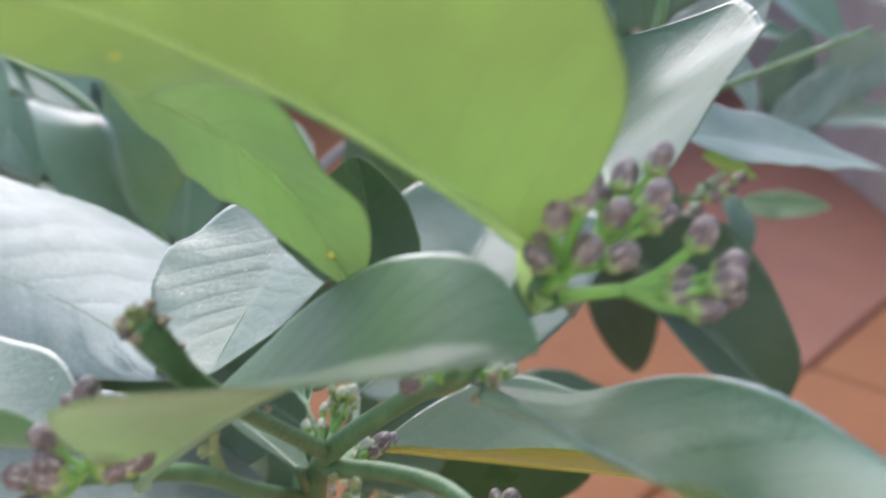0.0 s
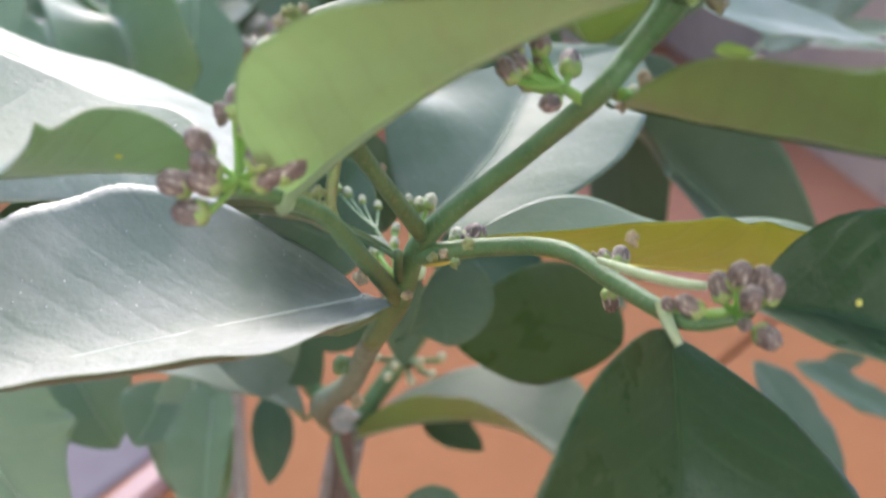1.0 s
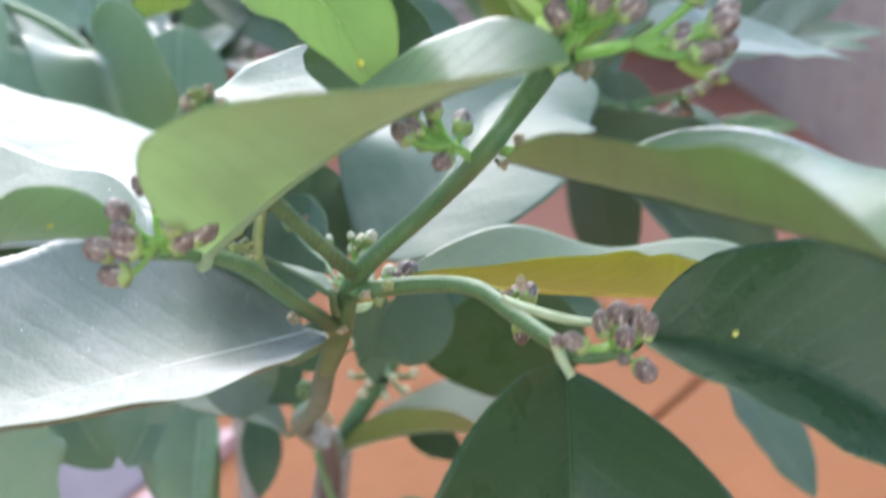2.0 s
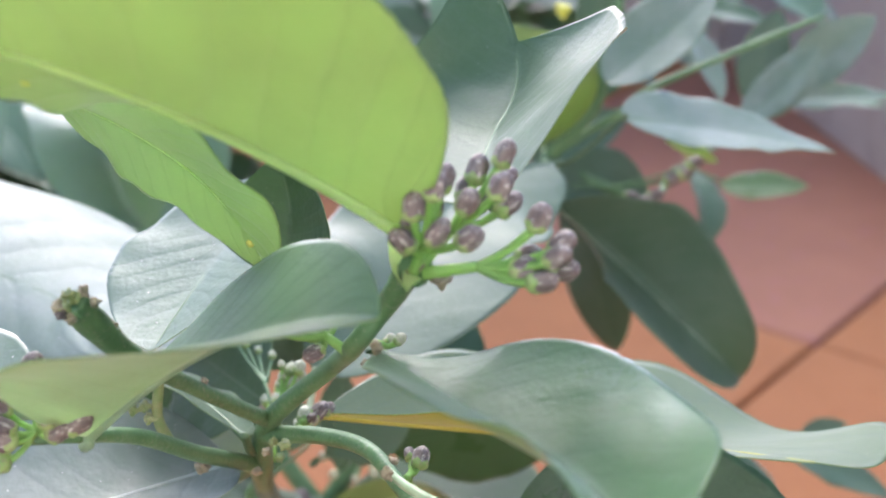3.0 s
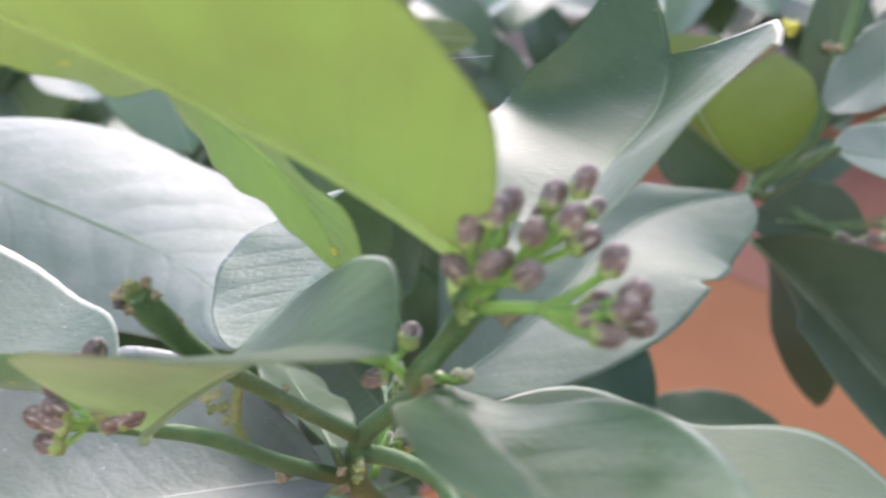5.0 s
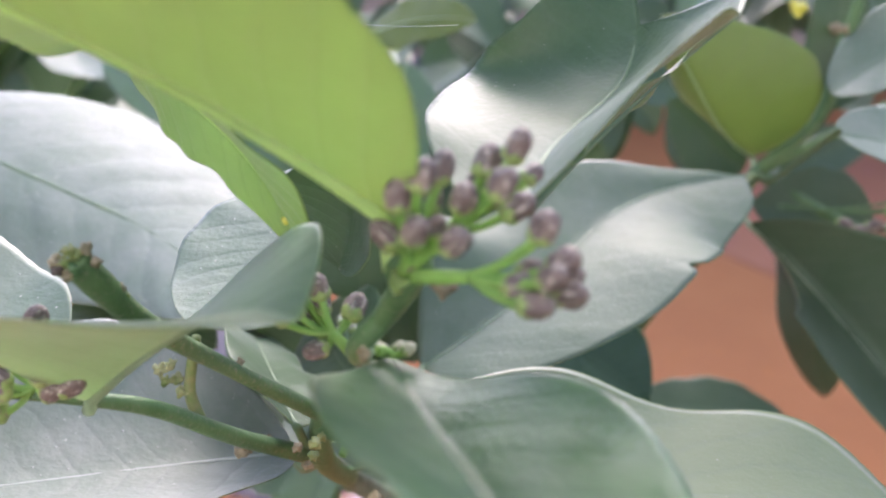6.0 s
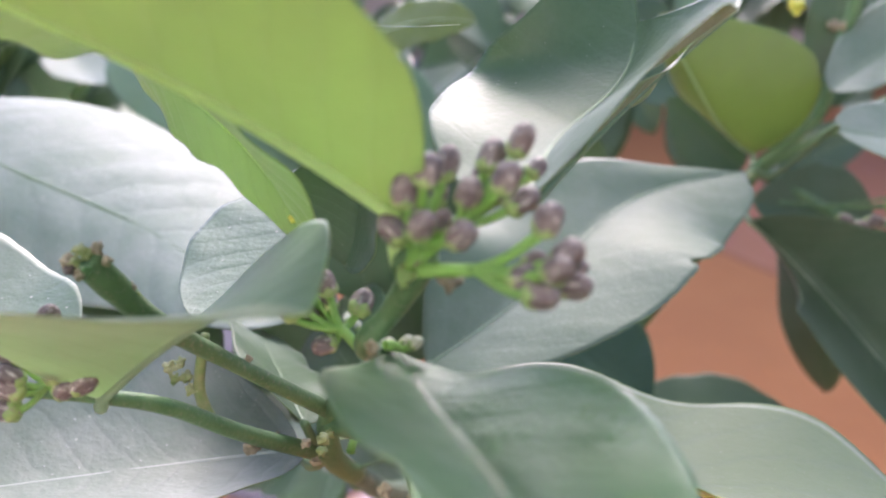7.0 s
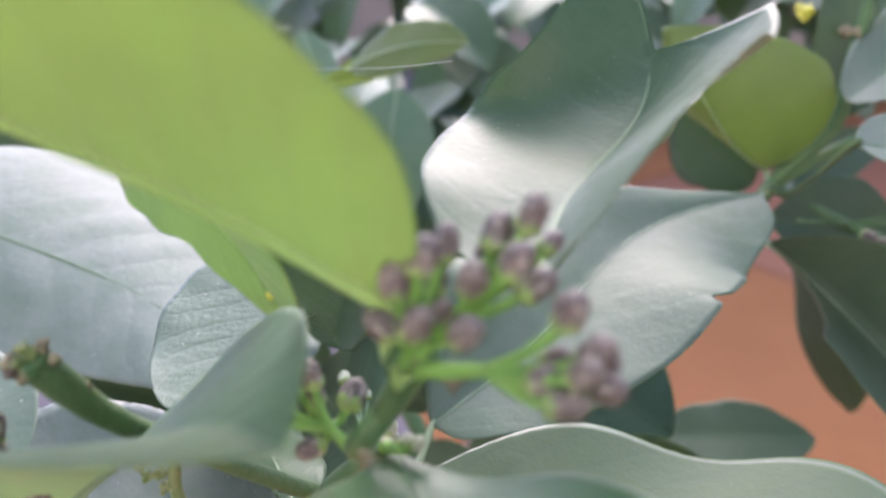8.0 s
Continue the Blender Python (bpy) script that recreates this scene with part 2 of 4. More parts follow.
SILK = plain("spider_silk", (0.75, 0.75, 0.75), (0.85, 0.85, 0.85), 50.0, 0.4)
WALL = plain("rendered_wall", (0.30, 0.245, 0.205), (0.38, 0.315, 0.265), 2.5, 0.85, 40.0, 0.004, speckle=(0.27, 0.22, 0.2))
# pale so that the added south wall throws fill light forward
FILL_WALL = plain("pale_fill_wall", (0.70, 0.67, 0.63), (0.8, 0.77, 0.73), 2.5, 0.85, 40.0, 0.004, speckle=(0.64, 0.61, 0.57))
TWIG = plain("twig_bark", (0.11, 0.165, 0.115), (0.2, 0.255, 0.185), 160.0, 0.7, 450.0, 0.002, speckle=(0.15, 0.15, 0.11))
STALK_P = plain("pale_stalk", (0.26, 0.36, 0.20), (0.38, 0.47, 0.30), 250.0, 0.45, 800.0, 0.0004)
STALK = plain("flower_stalk", (0.16, 0.34, 0.07), (0.27, 0.45, 0.13), 200.0, 0.42, through_tint=(0.45, 0.75, 0.15))
CALYX = plain("calyx", (0.14, 0.22, 0.06), (0.26, 0.26, 0.12), 350.0, 0.5, 900.0, 0.0003)
BUD = plain("purple_bud", (0.056, 0.039, 0.034), (0.21, 0.168, 0.142), 2.4, 0.5, 7.0, 0.0006, gloss=0.45, speckle=(0.5, 0.47, 0.4), speckle_by=2.4, stretch=0.35)
BUD_W = plain("pale_bud", (0.28, 0.33, 0.17), (0.5, 0.5, 0.38), 2.6, 0.5, 7.0, 0.0004, speckle=(0.3, 0.22, 0.2), speckle_by=2.2)
SEPAL = plain("bud_calyx", (0.15, 0.27, 0.06), (0.30, 0.38, 0.14), 3.0, 0.5, 8.0, 0.0004, speckle=(0.22, 0.17, 0.12), speckle_by=2.0)
SEPAL_S = plain("pale_bud_scale", (0.24, 0.3, 0.1), (0.42, 0.43, 0.24), 400.0, 0.6, 900.0, 0.0004, speckle=(0.25, 0.19, 0.14))
SPOT = plain("yellow_spot", (0.6, 0.6, 0.1), (0.75, 0.72, 0.2), 300.0, 0.5, through_tint=(0.9, 0.9, 0.3))
SCAR = plain("dry_scar", (0.17, 0.14, 0.09), (0.34, 0.30, 0.19), 500.0, 0.8, 900.0, 0.0006)
TILE = plain("terracotta_slab", (0.224, 0.082, 0.028), (0.27, 0.105, 0.036), 3.0, 0.75, 60.0, 0.001, gloss=0.3, speckle=(0.24, 0.09, 0.028))
TILE_R = plain("red_slab", (0.2, 0.074, 0.04), (0.25, 0.098, 0.052), 3.0, 0.7, 60.0, 0.001, speckle=(0.23, 0.085, 0.06))
JOINT = plain("purple_grey_cement", (0.12, 0.105, 0.125), (0.17, 0.15, 0.17), 5.0, 0.85, 80.0, 0.002)
KERB = plain("pink_kerb_paint", (0.38, 0.25, 0.25), (0.46, 0.31, 0.31), 8.0, 0.6, 60.0, 0.001)


# ---- builders ----
def link_mesh(name, verts, faces, mats, face_mats=None, smooth=True, uvs=None):
    me = bpy.data.meshes.new(name)
    me.from_pydata(verts, [], faces)
    for m in mats:
        me.materials.append(m)
    if face_mats:
        me.polygons.foreach_set("material_index", face_mats)
    me.polygons.foreach_set("use_smooth", [smooth] * len(me.polygons))
    if uvs:
        layer = me.uv_layers.new(name="UVMap")
        for lp in me.loops:
            layer.data[lp.index].uv = uvs[lp.vertex_index]
    me.update()
    return me


def attach(ob, parent, label=""):
    ob.parent = parent
    ob.matrix_parent_inverse = parent.matrix_world.inverted() if parent.type == "EMPTY" else Matrix()
    if label:
        tagged(ob, label)
    return ob


def tube_data(points, radii, sides=10, verts=None, faces=None):
    """A round tapered tube along a smooth line through the points."""
    pts = [Vector(p) for p in points]
    line, rad = [], []
    n = len(pts)
    for i in range(n - 1):
        p0, p1, p2, p3 = pts[max(i - 1, 0)], pts[i], pts[i + 1], pts[min(i + 2, n - 1)]
        steps = 6 if n > 2 else 3
        for k in range(steps + (i == n - 2)):
            t = k / steps
            line.append(0.5 * ((2 * p1) + (p2 - p0) * t + (2 * p0 - 5 * p1 + 4 * p2 - p3) * t * t + (3 * p1 - p0 - 3 * p2 + p3) * t ** 3))
            rad.append(radii[i] + (radii[i + 1] - radii[i]) * t)
    verts = [] if verts is None else verts
    faces = [] if faces is None else faces
    start = len(verts)
    side = None
    for i, p in enumerate(line):
        d = (line[min(i + 1, len(line) - 1)] - line[max(i - 1, 0)]).normalized()
        side = d.orthogonal().normalized() if side is None else (side - side.dot(d) * d).normalized()
        up = d.cross(side)
        for k in range(sides):
            a = 2 * math.pi * k / sides
            verts.append(p + rad[i] * (math.cos(a) * side + math.sin(a) * up))
    for i in range(len(line) - 1):
        for k in range(sides):
            a, b = start + i * sides + k, start + i * sides + (k + 1) % sides
            faces.append((a, b, b + sides, a + sides))
    faces.append(tuple(start + k for k in reversed(range(sides))))
    faces.append(tuple(start + (len(line) - 1) * sides + k for k in range(sides)))
    return verts, faces


def tube(name, points, radii, mat, parent, label="", sides=10):
    v, f = tube_data(points, radii, sides)
    return attach(new(name, link_mesh(name, v, f, [mat])), parent, label)


FORM = (0.85, 0.72, 0.85, 0.72, 0, 0, 0, 0, 0, 13, 0, 0, 13, 0)


def blade_points(base, tip, up, arch, sway, wl, wr, fl, fr, curl, twist, form, long_way, across):
    """The curved blade of a leaf: its axis, arch, width to both sides, fold, curl and twist.
    form: fullness of both outlines (two each), change of both folds along the blade, S-bends, ruffle of both margins (height, waves, phase)."""
    pl, ql, pr, qr, dfl, dfr, bend_n, bend_s, al, ol, hl, ar, orr, hr = form
    b, t, up = np.array(base), np.array(tip), np.array(up)
    ax = t - b
    length = np.linalg.norm(ax)
    ax = ax / length
    n = up - up.dot(ax) * ax
    n /= np.linalg.norm(n)
    sd = np.cross(ax, n)
    s = np.linspace(0, 1, long_way)[:, None]
    hump, slope = 4 * s * (1 - s), 4 * (1 - 2 * s)
    wag, turn = np.sin(2 * np.pi * s), 2 * np.pi * np.cos(2 * np.pi * s)
    mid = b + s * length * ax + length * (arch * hump + bend_n * wag) * n + length * (sway * hump + bend_s * wag) * sd
    tan = ax + (arch * slope + bend_n * turn) * n + (sway * slope + bend_s * turn) * sd
    tan /= np.linalg.norm(tan, axis=1)[:, None]
    a = twist * (s - 0.5)
    nn = np.cos(a) * n + np.sin(a) * sd
    nn = nn - (nn * tan).sum(1)[:, None] * tan
    nn /= np.linalg.norm(nn, axis=1)[:, None]
    ss = np.cross(tan, nn)
    grid = np.zeros((long_way, len(across), 3))
    for j, v in enumerate(across):
        width, fold, more, sg, p, q, high, waves, phase = (wr, fr, dfr, 1, pr, qr, ar, orr, hr) if v >= 0 else (wl, fl, dfl, -1, pl, ql, al, ol, hl)
        w = np.maximum(np.clip(np.sin(np.pi * np.clip(s, 1e-6, 1) ** p), 1e-6, 1) ** q, 0.02)
        x = width * w * abs(v)
        f = fold + more * (s - 0.5)
        grid[:, j] = mid + sg * x * np.cos(f) * ss + (x * np.sin(f) + curl * width * w * v * v + high * v * v * np.sin(waves * s + phase) * w) * nn
    w = np.maximum(np.sin(np.pi * s ** 0.85) ** 0.72, 0.02)
    return grid, mid, nn, s[:, 0], w[:, 0]


def leaf(parent, base, tip, up, shape, looks="mature", stalk=None, label="", wave=1.0, rows=96, name="leaf", spots=(), quilt=1.0, bites=(), cut=None, rib_size=1.0, dimple=1.0, form=FORM):
    """A citrus leaf with a thin blade, a raised midrib and its stalk."""
    arch, sway, wl, wr, fl, fr, curl, twist = shape
    rng = random.Random(repr((base, tip)))
    side = [0.16, 0.35, 0.55, 0.75, 0.93, 1] if rows < 60 else [0.08, 0.16, 0.26, 0.36, 0.46, 0.56, 0.66, 0.76, 0.86, 0.94, 1]
    across = [-v for v in reversed(side)] + [0] + side
    g, mid, nn, s, w = blade_points(base, tip, up, arch, sway, wl, wr, fl, fr, curl, twist, form, rows, across)
    length = float(np.linalg.norm(np.array(tip) - np.array(base)))
    # ruffled, faintly toothed margin and soft swells between the side veins
    p1, p2 = rng.uniform(0, 6), rng.uniform(0, 6)
    for j, v in enumerate(across):
        amp = 0.0011 * wave * abs(v) ** 3 * min(1.0, length / 0.09)
        ph = p1 if v < 0 else p2
        off = amp * (np.sin(s * 13 + ph) + 0.6 * np.sin(s * 29 + 2 * ph)) * w
        swell = 0.00005 * quilt * min(1.0, 2.2 * abs(v)) * (1 - abs(v) ** 4) * (2 * np.abs(np.sin(np.pi * (s * 11 - abs(v) * 2.3 + 0.25 * np.sin(9 * s + p1)))) ** 0.6 - 1.2) * (1 + 0.5 * np.sin(17 * s + p2))
        if rows > 60:
            swell = swell + 0.0005 * dimple * (1 - 0.5 * abs(v)) * np.array([noise.noise(Vector(p) * 42) + 0.4 * noise.noise(Vector(p) * 95) for p in g[:, j]])
        g[:, j] += (off + swell * (w > 0.25))[:, None] * nn
        if abs(v) == 1 and rows > 60:
            bite = np.abs(np.sin(np.pi * s * length / 0.0032 + ph)) ** 0.6
            g[:, j] += ((1 - bite) * 0.011)[:, None] * (mid - g[:, j])
        for at, hand, deep, wide in bites:
            if v * hand > 0.7:
                g[:, j] += (deep * abs(v) ** 4 * np.exp(-((s - at) / wide) ** 2))[:, None] * (mid - g[:, j])
        if cut and v * cut[1] > 0:
            keep = 1 - np.clip((s - cut[0]) / cut[2], 0, 1) * 0.95
            g[:, j] = mid + keep[:, None] * (g[:, j] - mid)
    m, thick = len(across), 0.00028
    top = g + nn[:, None] * thick / 2
    low = g - nn[:, None] * thick / 2
    verts = [tuple(p) for p in top.reshape(-1, 3)] + [tuple(p) for p in low.reshape(-1, 3)]
    uvs = [(float(s[i]), 0.5 + 0.5 * across[j]) for i in range(rows) for j in range(m)] * 2
    faces, fm, k = [], [], rows * m
    for i in range(rows - 1):
        for j in range(m - 1):
            a = i * m + j
            faces.append((a, a + 1, a + m + 1, a + m))
            fm.append(0)
            faces.append((k + a, k + a + m, k + a + m + 1, k + a + 1))
            fm.append(1)
    ring = [i * m for i in range(rows)] + [(rows - 1) * m + j for j in range(1, m)] + [i * m + m - 1 for i in reversed(range(rows - 1))] + list(range(m - 2, 0, -1))
    for a, b in zip(ring, ring[1:] + ring[:1]):
        faces.append((a, b, k + b, k + a))
        fm.append(2)
    tops = {"mature": TOP, "dull": TOP_K, "glazed": TOP_Z, "bright": TOP_Y, "moss": TOP_Y, "young": TOP_Y, "yellow": TOP_G, "forest_shade": TOP_Q, "olive": TOP_D, "shaded": TOP_K, "pale": TOP_F, "lime": TOP, "waxy": TOP_W, "pale_sheen": TOP_H, "pitted": TOP_P, "bluish": TOP_B, "deep": TOP_C, "dusty": TOP_D}[looks]
    unders = {"mature": UNDER, "forest_shade": UNDER, "dull": UNDER_K, "glazed": UNDER, "shaded": UNDER_K, "bright": UNDER_B, "moss": UNDER_M, "young": UNDER_Y, "yellow": UNDER_YEL, "olive": UNDER_F, "pale": UNDER_P, "lime": UNDER_Y, "waxy": UNDER_K, "pale_sheen": UNDER, "pitted": UNDER, "bluish": UNDER_Y, "deep": UNDER_O, "dusty": UNDER}[looks]
    ob = attach(new(name, link_mesh(name, verts, faces, [tops, unders, RIM], fm, True, uvs)), parent, label)
    # midrib, proud on both faces, running into the stalk
    step = max(1, rows // 8)
    r0 = 0.0011 * min(1.0, length / 0.09) * rib_size
    pts = [tuple(mid[i] - nn[i] * r0 * 0.4 * (1 - i / rows)) for i in range(0, rows - 2, step)] + [tuple(mid[-1])]
    radii = [r0 + (0.00025 - r0) * (i / (len(pts) - 1)) ** 0.7 for i in range(len(pts))]
    rib = {"yellow": RIB_Y, "waxy": RIB_W, "deep": RIB_F, "pale_sheen": RIB_D, "pitted": RIB_D, "dusty": RIB_D, "mature": RIB_D, "forest_shade": RIB_F, "dull": RIB_D, "young": RIB_L, "bright": RIB_L}.get(looks, RIB)
    tube("midrib", pts, radii, rib, ob, sides=8)
    for row, col, size in spots:
        i, j = int(row * (rows - 1)), min(range(m), key=lambda q: abs(across[q] - col))
        v, f = tube_data([low[i, j] - nn[i] * 0.0002, low[i, j] + nn[i] * 0.0008], [size, size * 0.7], 9)
        attach(new("yellow_spot", link_mesh("yellow_spot", v, f, [SPOT])), ob)
    if stalk is not None:
        b, e = Vector(base), Vector(stalk)
        bend = (b + e) / 2 + Vector(nn[0]) * -0.15 * (b - e).length
        tube("leaf_stalk", [b + (Vector(mid[1]) - b) * 0.4, b, bend, e], [r0, r0 * 1.15, r0 * 1.25, r0 * 1.5], rib, ob, sides=8)
    return ob


def bud_mesh(name, cap, open_part):
    """A round citrus bud: petals meeting in five seams over a small toothed calyx. One unit across, base at the origin."""
    seg, verts, faces, fm = 20, [], [], []
    profile = [(0.12, -0.14), (0.28, -0.08), (0.41, 0.02), (0.47, 0.17), (0.475, 0.33), (0.45, 0.40), (0.455, 0.46), (0.47, 0.62), (0.44, 0.82), (0.36, 0.98), (0.22, 1.12), (0.07, 1.19)]
    for i, (r, z) in enumerate(profile):
        for k in range(seg):
            a = 2 * math.pi * k / seg
            seam = 1 - (0.17 * max(0.0, 1 - abs(math.sin(2.5 * a)) * 2.2) if i > 5 else 0.05 * math.cos(5 * a) ** 2)
            tooth = 0.11 * math.cos(5 * a) if i in (4, 5) else 0
            lump = 1 + 0.05 * math.sin(3 * a + 5 * z) + 0.04 * math.cos(7 * a - 3 * z)
            verts.append((r * seam * lump * math.cos(a), r * seam * lump * math.sin(a), z + tooth))
    for i in range(len(profile) - 1):
        for k in range(seg):
            a, b = i * seg + k, i * seg + (k + 1) % seg
            faces.append((a, b, b + seg, a + seg))
            fm.append(0 if i < 4 else 1)
    faces += [tuple(reversed(range(seg))), tuple((len(profile) - 1) * seg + k for k in range(seg))]
    fm += [0, 1]
    return link_mesh(name, verts, faces, [cap, open_part], fm)


BUD_MESH = bud_mesh("bud", SEPAL, BUD)
BUD_MESH_W = bud_mesh("pale_bud", SEPAL, BUD_W)


def bud_cluster(parent, hub, buds, radius, pale=False, label="", stalk_r=0.0007, stalk_mat=STALK):
    """Flower buds on short branching stalks that spring from one node."""
    hub = Vector(hub)
    rng = random.Random(len(buds) * 7 + int(hub.x * 1e5))
    v, f, places = [], [], []
    centre = sum((Vector(b[:3]) for b in buds), Vector()) / len(buds)
    fork = hub.lerp(centre, 0.45)
    tube_data([hub, fork], [stalk_r * 1.6, stalk_r * 1.3], 8, v, f)
    for b in buds:
        p, r = Vector(b[:3]), radius * (b[3] if len(b) > 3 else 1.0)
        way = (p - fork)
        d = (way.normalized() + Vector((rng.uniform(-.3, .3), rng.uniform(-.3, .3), rng.uniform(.2, .7)))).normalized()
        foot = p - d * r
        tube_data([fork, fork.lerp(foot, 0.5) + Vector((0, 0, -0.0008)), foot], [stalk_r * 1.2, stalk_r, stalk_r * 1.15], 7, v, f)
        places.append((foot, d, r))
    stem = attach(new("flower_stalk", link_mesh("flower_stalk", v, f, [stalk_mat])), parent, label)
    for foot, d, r in places:
        ob = new("bud", BUD_MESH_W if pale else BUD_MESH)
        ob.parent = stem
        q = d.to_track_quat("Z", "Y") @ Euler((0, 0, rng.uniform(0, 6))).to_quaternion()
        ob.matrix_basis = Matrix.LocRotScale(foot, q, (2 * r * rng.uniform(.92, 1.08), 2 * r * rng.uniform(.92, 1.08), 2.05 * r))
    return stem


def nub(place, radius, parent, mat, label=""):
    """A small knobbly scar or withered bud on a twig."""
    bm = bmesh.new()
    bmesh.ops.create_icosphere(bm, subdivisions=3, radius=radius)
    for p in bm.verts:
        p.co *= 0.8 + 0.75 * noise.noise(p.co * (1.6 / radius) + Vector(place) * 900)
        p.co += Vector(place)
    me = bpy.data.meshes.new("twig_scar")
    bm.to_mesh(me)
    bm.free()
    me.materials.append(mat)
    me.polygons.foreach_set("use_smooth", [True] * len(me.polygons))
    return attach(new("twig_scar", me), parent, label)


def slab(name, corners, low, high, mat, bevel):
    """A paving slab with eased edges; corners run round anticlockwise."""
    c = [Vector((*p, 0)) for p in corners]
    mid = sum(c, Vector()) / len(c)
    verts = [(*p.xy, low) for p in c] + [(*p.xy, high - bevel) for p in c]
    for p in c:
        q = p + (mid - p).normalized() * bevel * 1.6
        verts.append((q.x, q.y, high))
    n = len(c)
    faces = [tuple(range(2 * n, 3 * n))]
    for ring in range(2):
        for k in range(n):
            a, b = ring * n + k, ring * n + (k + 1) % n
            faces.append((a, b, b + n, a + n))
    return link_mesh(name, verts, faces, [mat], smooth=False)


# ---- ground ----
bm = bmesh.new()
bmesh.ops.create_grid(bm, x_segments=8, y_segments=8, size=400)
me = bpy.data.meshes.new("ground")
bm.to_mesh(me)
me.materials.append(JOINT)
ground = tagged(new("ground", me), "purple-grey weathered cement yard under the plants", "ground", kind="structure")
ground.location.z = -0.03

UX, VX = Vector((0.672, 0.741)), Vector((-0.741, 0.672))
CORNER, SIZE = Vector((0.70, 1.72)), 1.5
pavement = new("pavement")
tagged(pavement, "terracotta coloured paving slabs with narrow grey joints", "pavement", kind="structure")
for i in range(-3, 4):
    for j in range(-3, 2):
        o = CORNER + UX * SIZE * i + VX * SIZE * j
        gap = 0.004
        c = [o + UX * gap + VX * gap, o + UX * (SIZE - gap) + VX * gap, o + UX * (SIZE - gap) + VX * (SIZE - gap), o + UX * gap + VX * (SIZE - gap)]
        if min(p.y for p in c) < -2.15:
            continue
        red = i >= 0 and j == 0
        attach(new("slab", slab("slab", c, -0.028, 0.0 + 0.002 * ((i * 7 + j * 3) % 3), TILE_R if red else TILE, 0.006)), pavement, "dull red slab" if red else "")


# ---- walls that close the yard ----
def wall(name, a, b, height, thick, label, mat=WALL):
    a, b = Vector((*a, 0)), Vector((*b, 0))
    side = (b - a).normalized().cross(Vector((0, 0, 1))) * thick
    verts = [a, b, b + side, a + side]
    low = [(*p.xy, -0.03) for p in verts]
    top = [(*p.xy, height) for p in verts]
    faces = [(3, 2, 1, 0), (4, 5, 6, 7)] + [(k, (k + 1) % 4, 4 + (k + 1) % 4, 4 + k) for k in range(4)]
    return tagged(new(name, link_mesh(name, low + top, faces, [mat], smooth=False)), label, "wall", kind="structure")


wall("wall_north", (-5.0, 4.7), (6.0, 4.7), 2.3, -0.2, "plain pinkish-grey rendered wall added to close the yard")
# west and east stay out of view, added to cut low sky reflections
wall("wall_west", (-5.0, -2.2), (-5.0, 4.7), 2.3, -0.2, "plain pinkish-grey rendered wall added to close the yard")
wall("wall_east", (6.0, 4.7), (6.0, -2.2), 2.3, -0.2, "plain pinkish-grey rendered wall added to close the yard")
# never in view; added to block sky reflections and bounce front fill
wall("wall_south", (6.0, -2.2), (-5.0, -2.2), 3.4, -0.2, "unseen pale wall added behind the camera to bounce fill light", FILL_WALL)
wall("wall_low", (1.23, 2.2), (1.23, 4.69), 0.55, 0.2, "low brownish rendered garden wall beside the paving")
patch = new("cement_patch", slab("cement_patch", [(-0.5, 1.1), (-0.37, 1.34), (-1.0, 2.0), (-1.6, 1.2)], -0.028, 0.012, JOINT, 0.006))
tagged(patch, "purple-grey cement patch let into the terracotta paving", "paving", kind="structure")
kerb = new("kerb", slab("kerb", [(-0.475, 1.06), (-0.435, 1.06), (-0.3, 1.34), (-0.34, 1.34)], -0.028, 0.03, KERB, 0.006))
tagged(kerb, "narrow pink painted kerb along the paving", "kerb", kind="structure")

# ---- the shrub: trunk, branches ----
shrub = new("citrus_shrub")
shrub.location = (-0.10, 0.62, -0.03)
bpy.context.view_layer.update()
tagged(shrub, "budding citrus shrub with glossy green leaves and purple flower buds", "shrub")
JUNC = (-0.030, 0.227, 0.761)
NODE = (-0.037, 0.240, 0.737)
FORK = (-0.070, 0.510, 0.520)
tube("trunk", [(-0.10, 0.62, -0.03), (-0.10, 0.61, 0.12), (-0.088, 0.59, 0.28), (-0.085, 0.55, 0.42), FORK], [0.016, 0.0145, 0.0135, 0.0125, 0.0105], BARK, shrub, "grey-brown woody trunk", 14)
tube("branch", [FORK, (-0.078, 0.425, 0.590), (-0.058, 0.335, 0.655), (-0.046, 0.275, 0.706), NODE], [0.0076, 0.0062, 0.0046, 0.0037, 0.0034], TWIG, shrub, "branch turning from brown bark to green", 12)
tube("branch", [(-0.046, 0.275, 0.706), NODE, JUNC, (-0.007, 0.208, 0.789), (0.0028, 0.1766, 0.8105), (0.0092, 0.1755, 0.8191), (0.0145, 0.1737, 0.8271), (0.0172, 0.1725, 0.8328), (0.0187, 0.1628, 0.8352)], [0.0038, 0.0036, 0.0030, 0.0025, 0.0024, 0.0024, 0.0029, 0.0036, 0.0036], STEM, shrub, "green twig ending in a cluster of buds", 12)
tube("branch", [NODE, (-0.0455, 0.207, 0.763), (-0.053, 0.186, 0.782), (-0.0615, 0.171, 0.792), (-0.073, 0.162, 0.7965)], [0.0027, 0.0023, 0.0021, 0.0017, 0.0013], STEM, shrub, "thin green twig", 10)
tube("branch", [JUNC, (-0.0425, 0.2, 0.788), (-0.0505, 0.182, 0.807), (-0.0543, 0.1735, 0.8195), (-0.0565, 0.1695, 0.8265)], [0.0025, 0.0021, 0.0027, 0.0036, 0.0034], STEM_O, shrub, "thin green twig with a withered tip", 10)
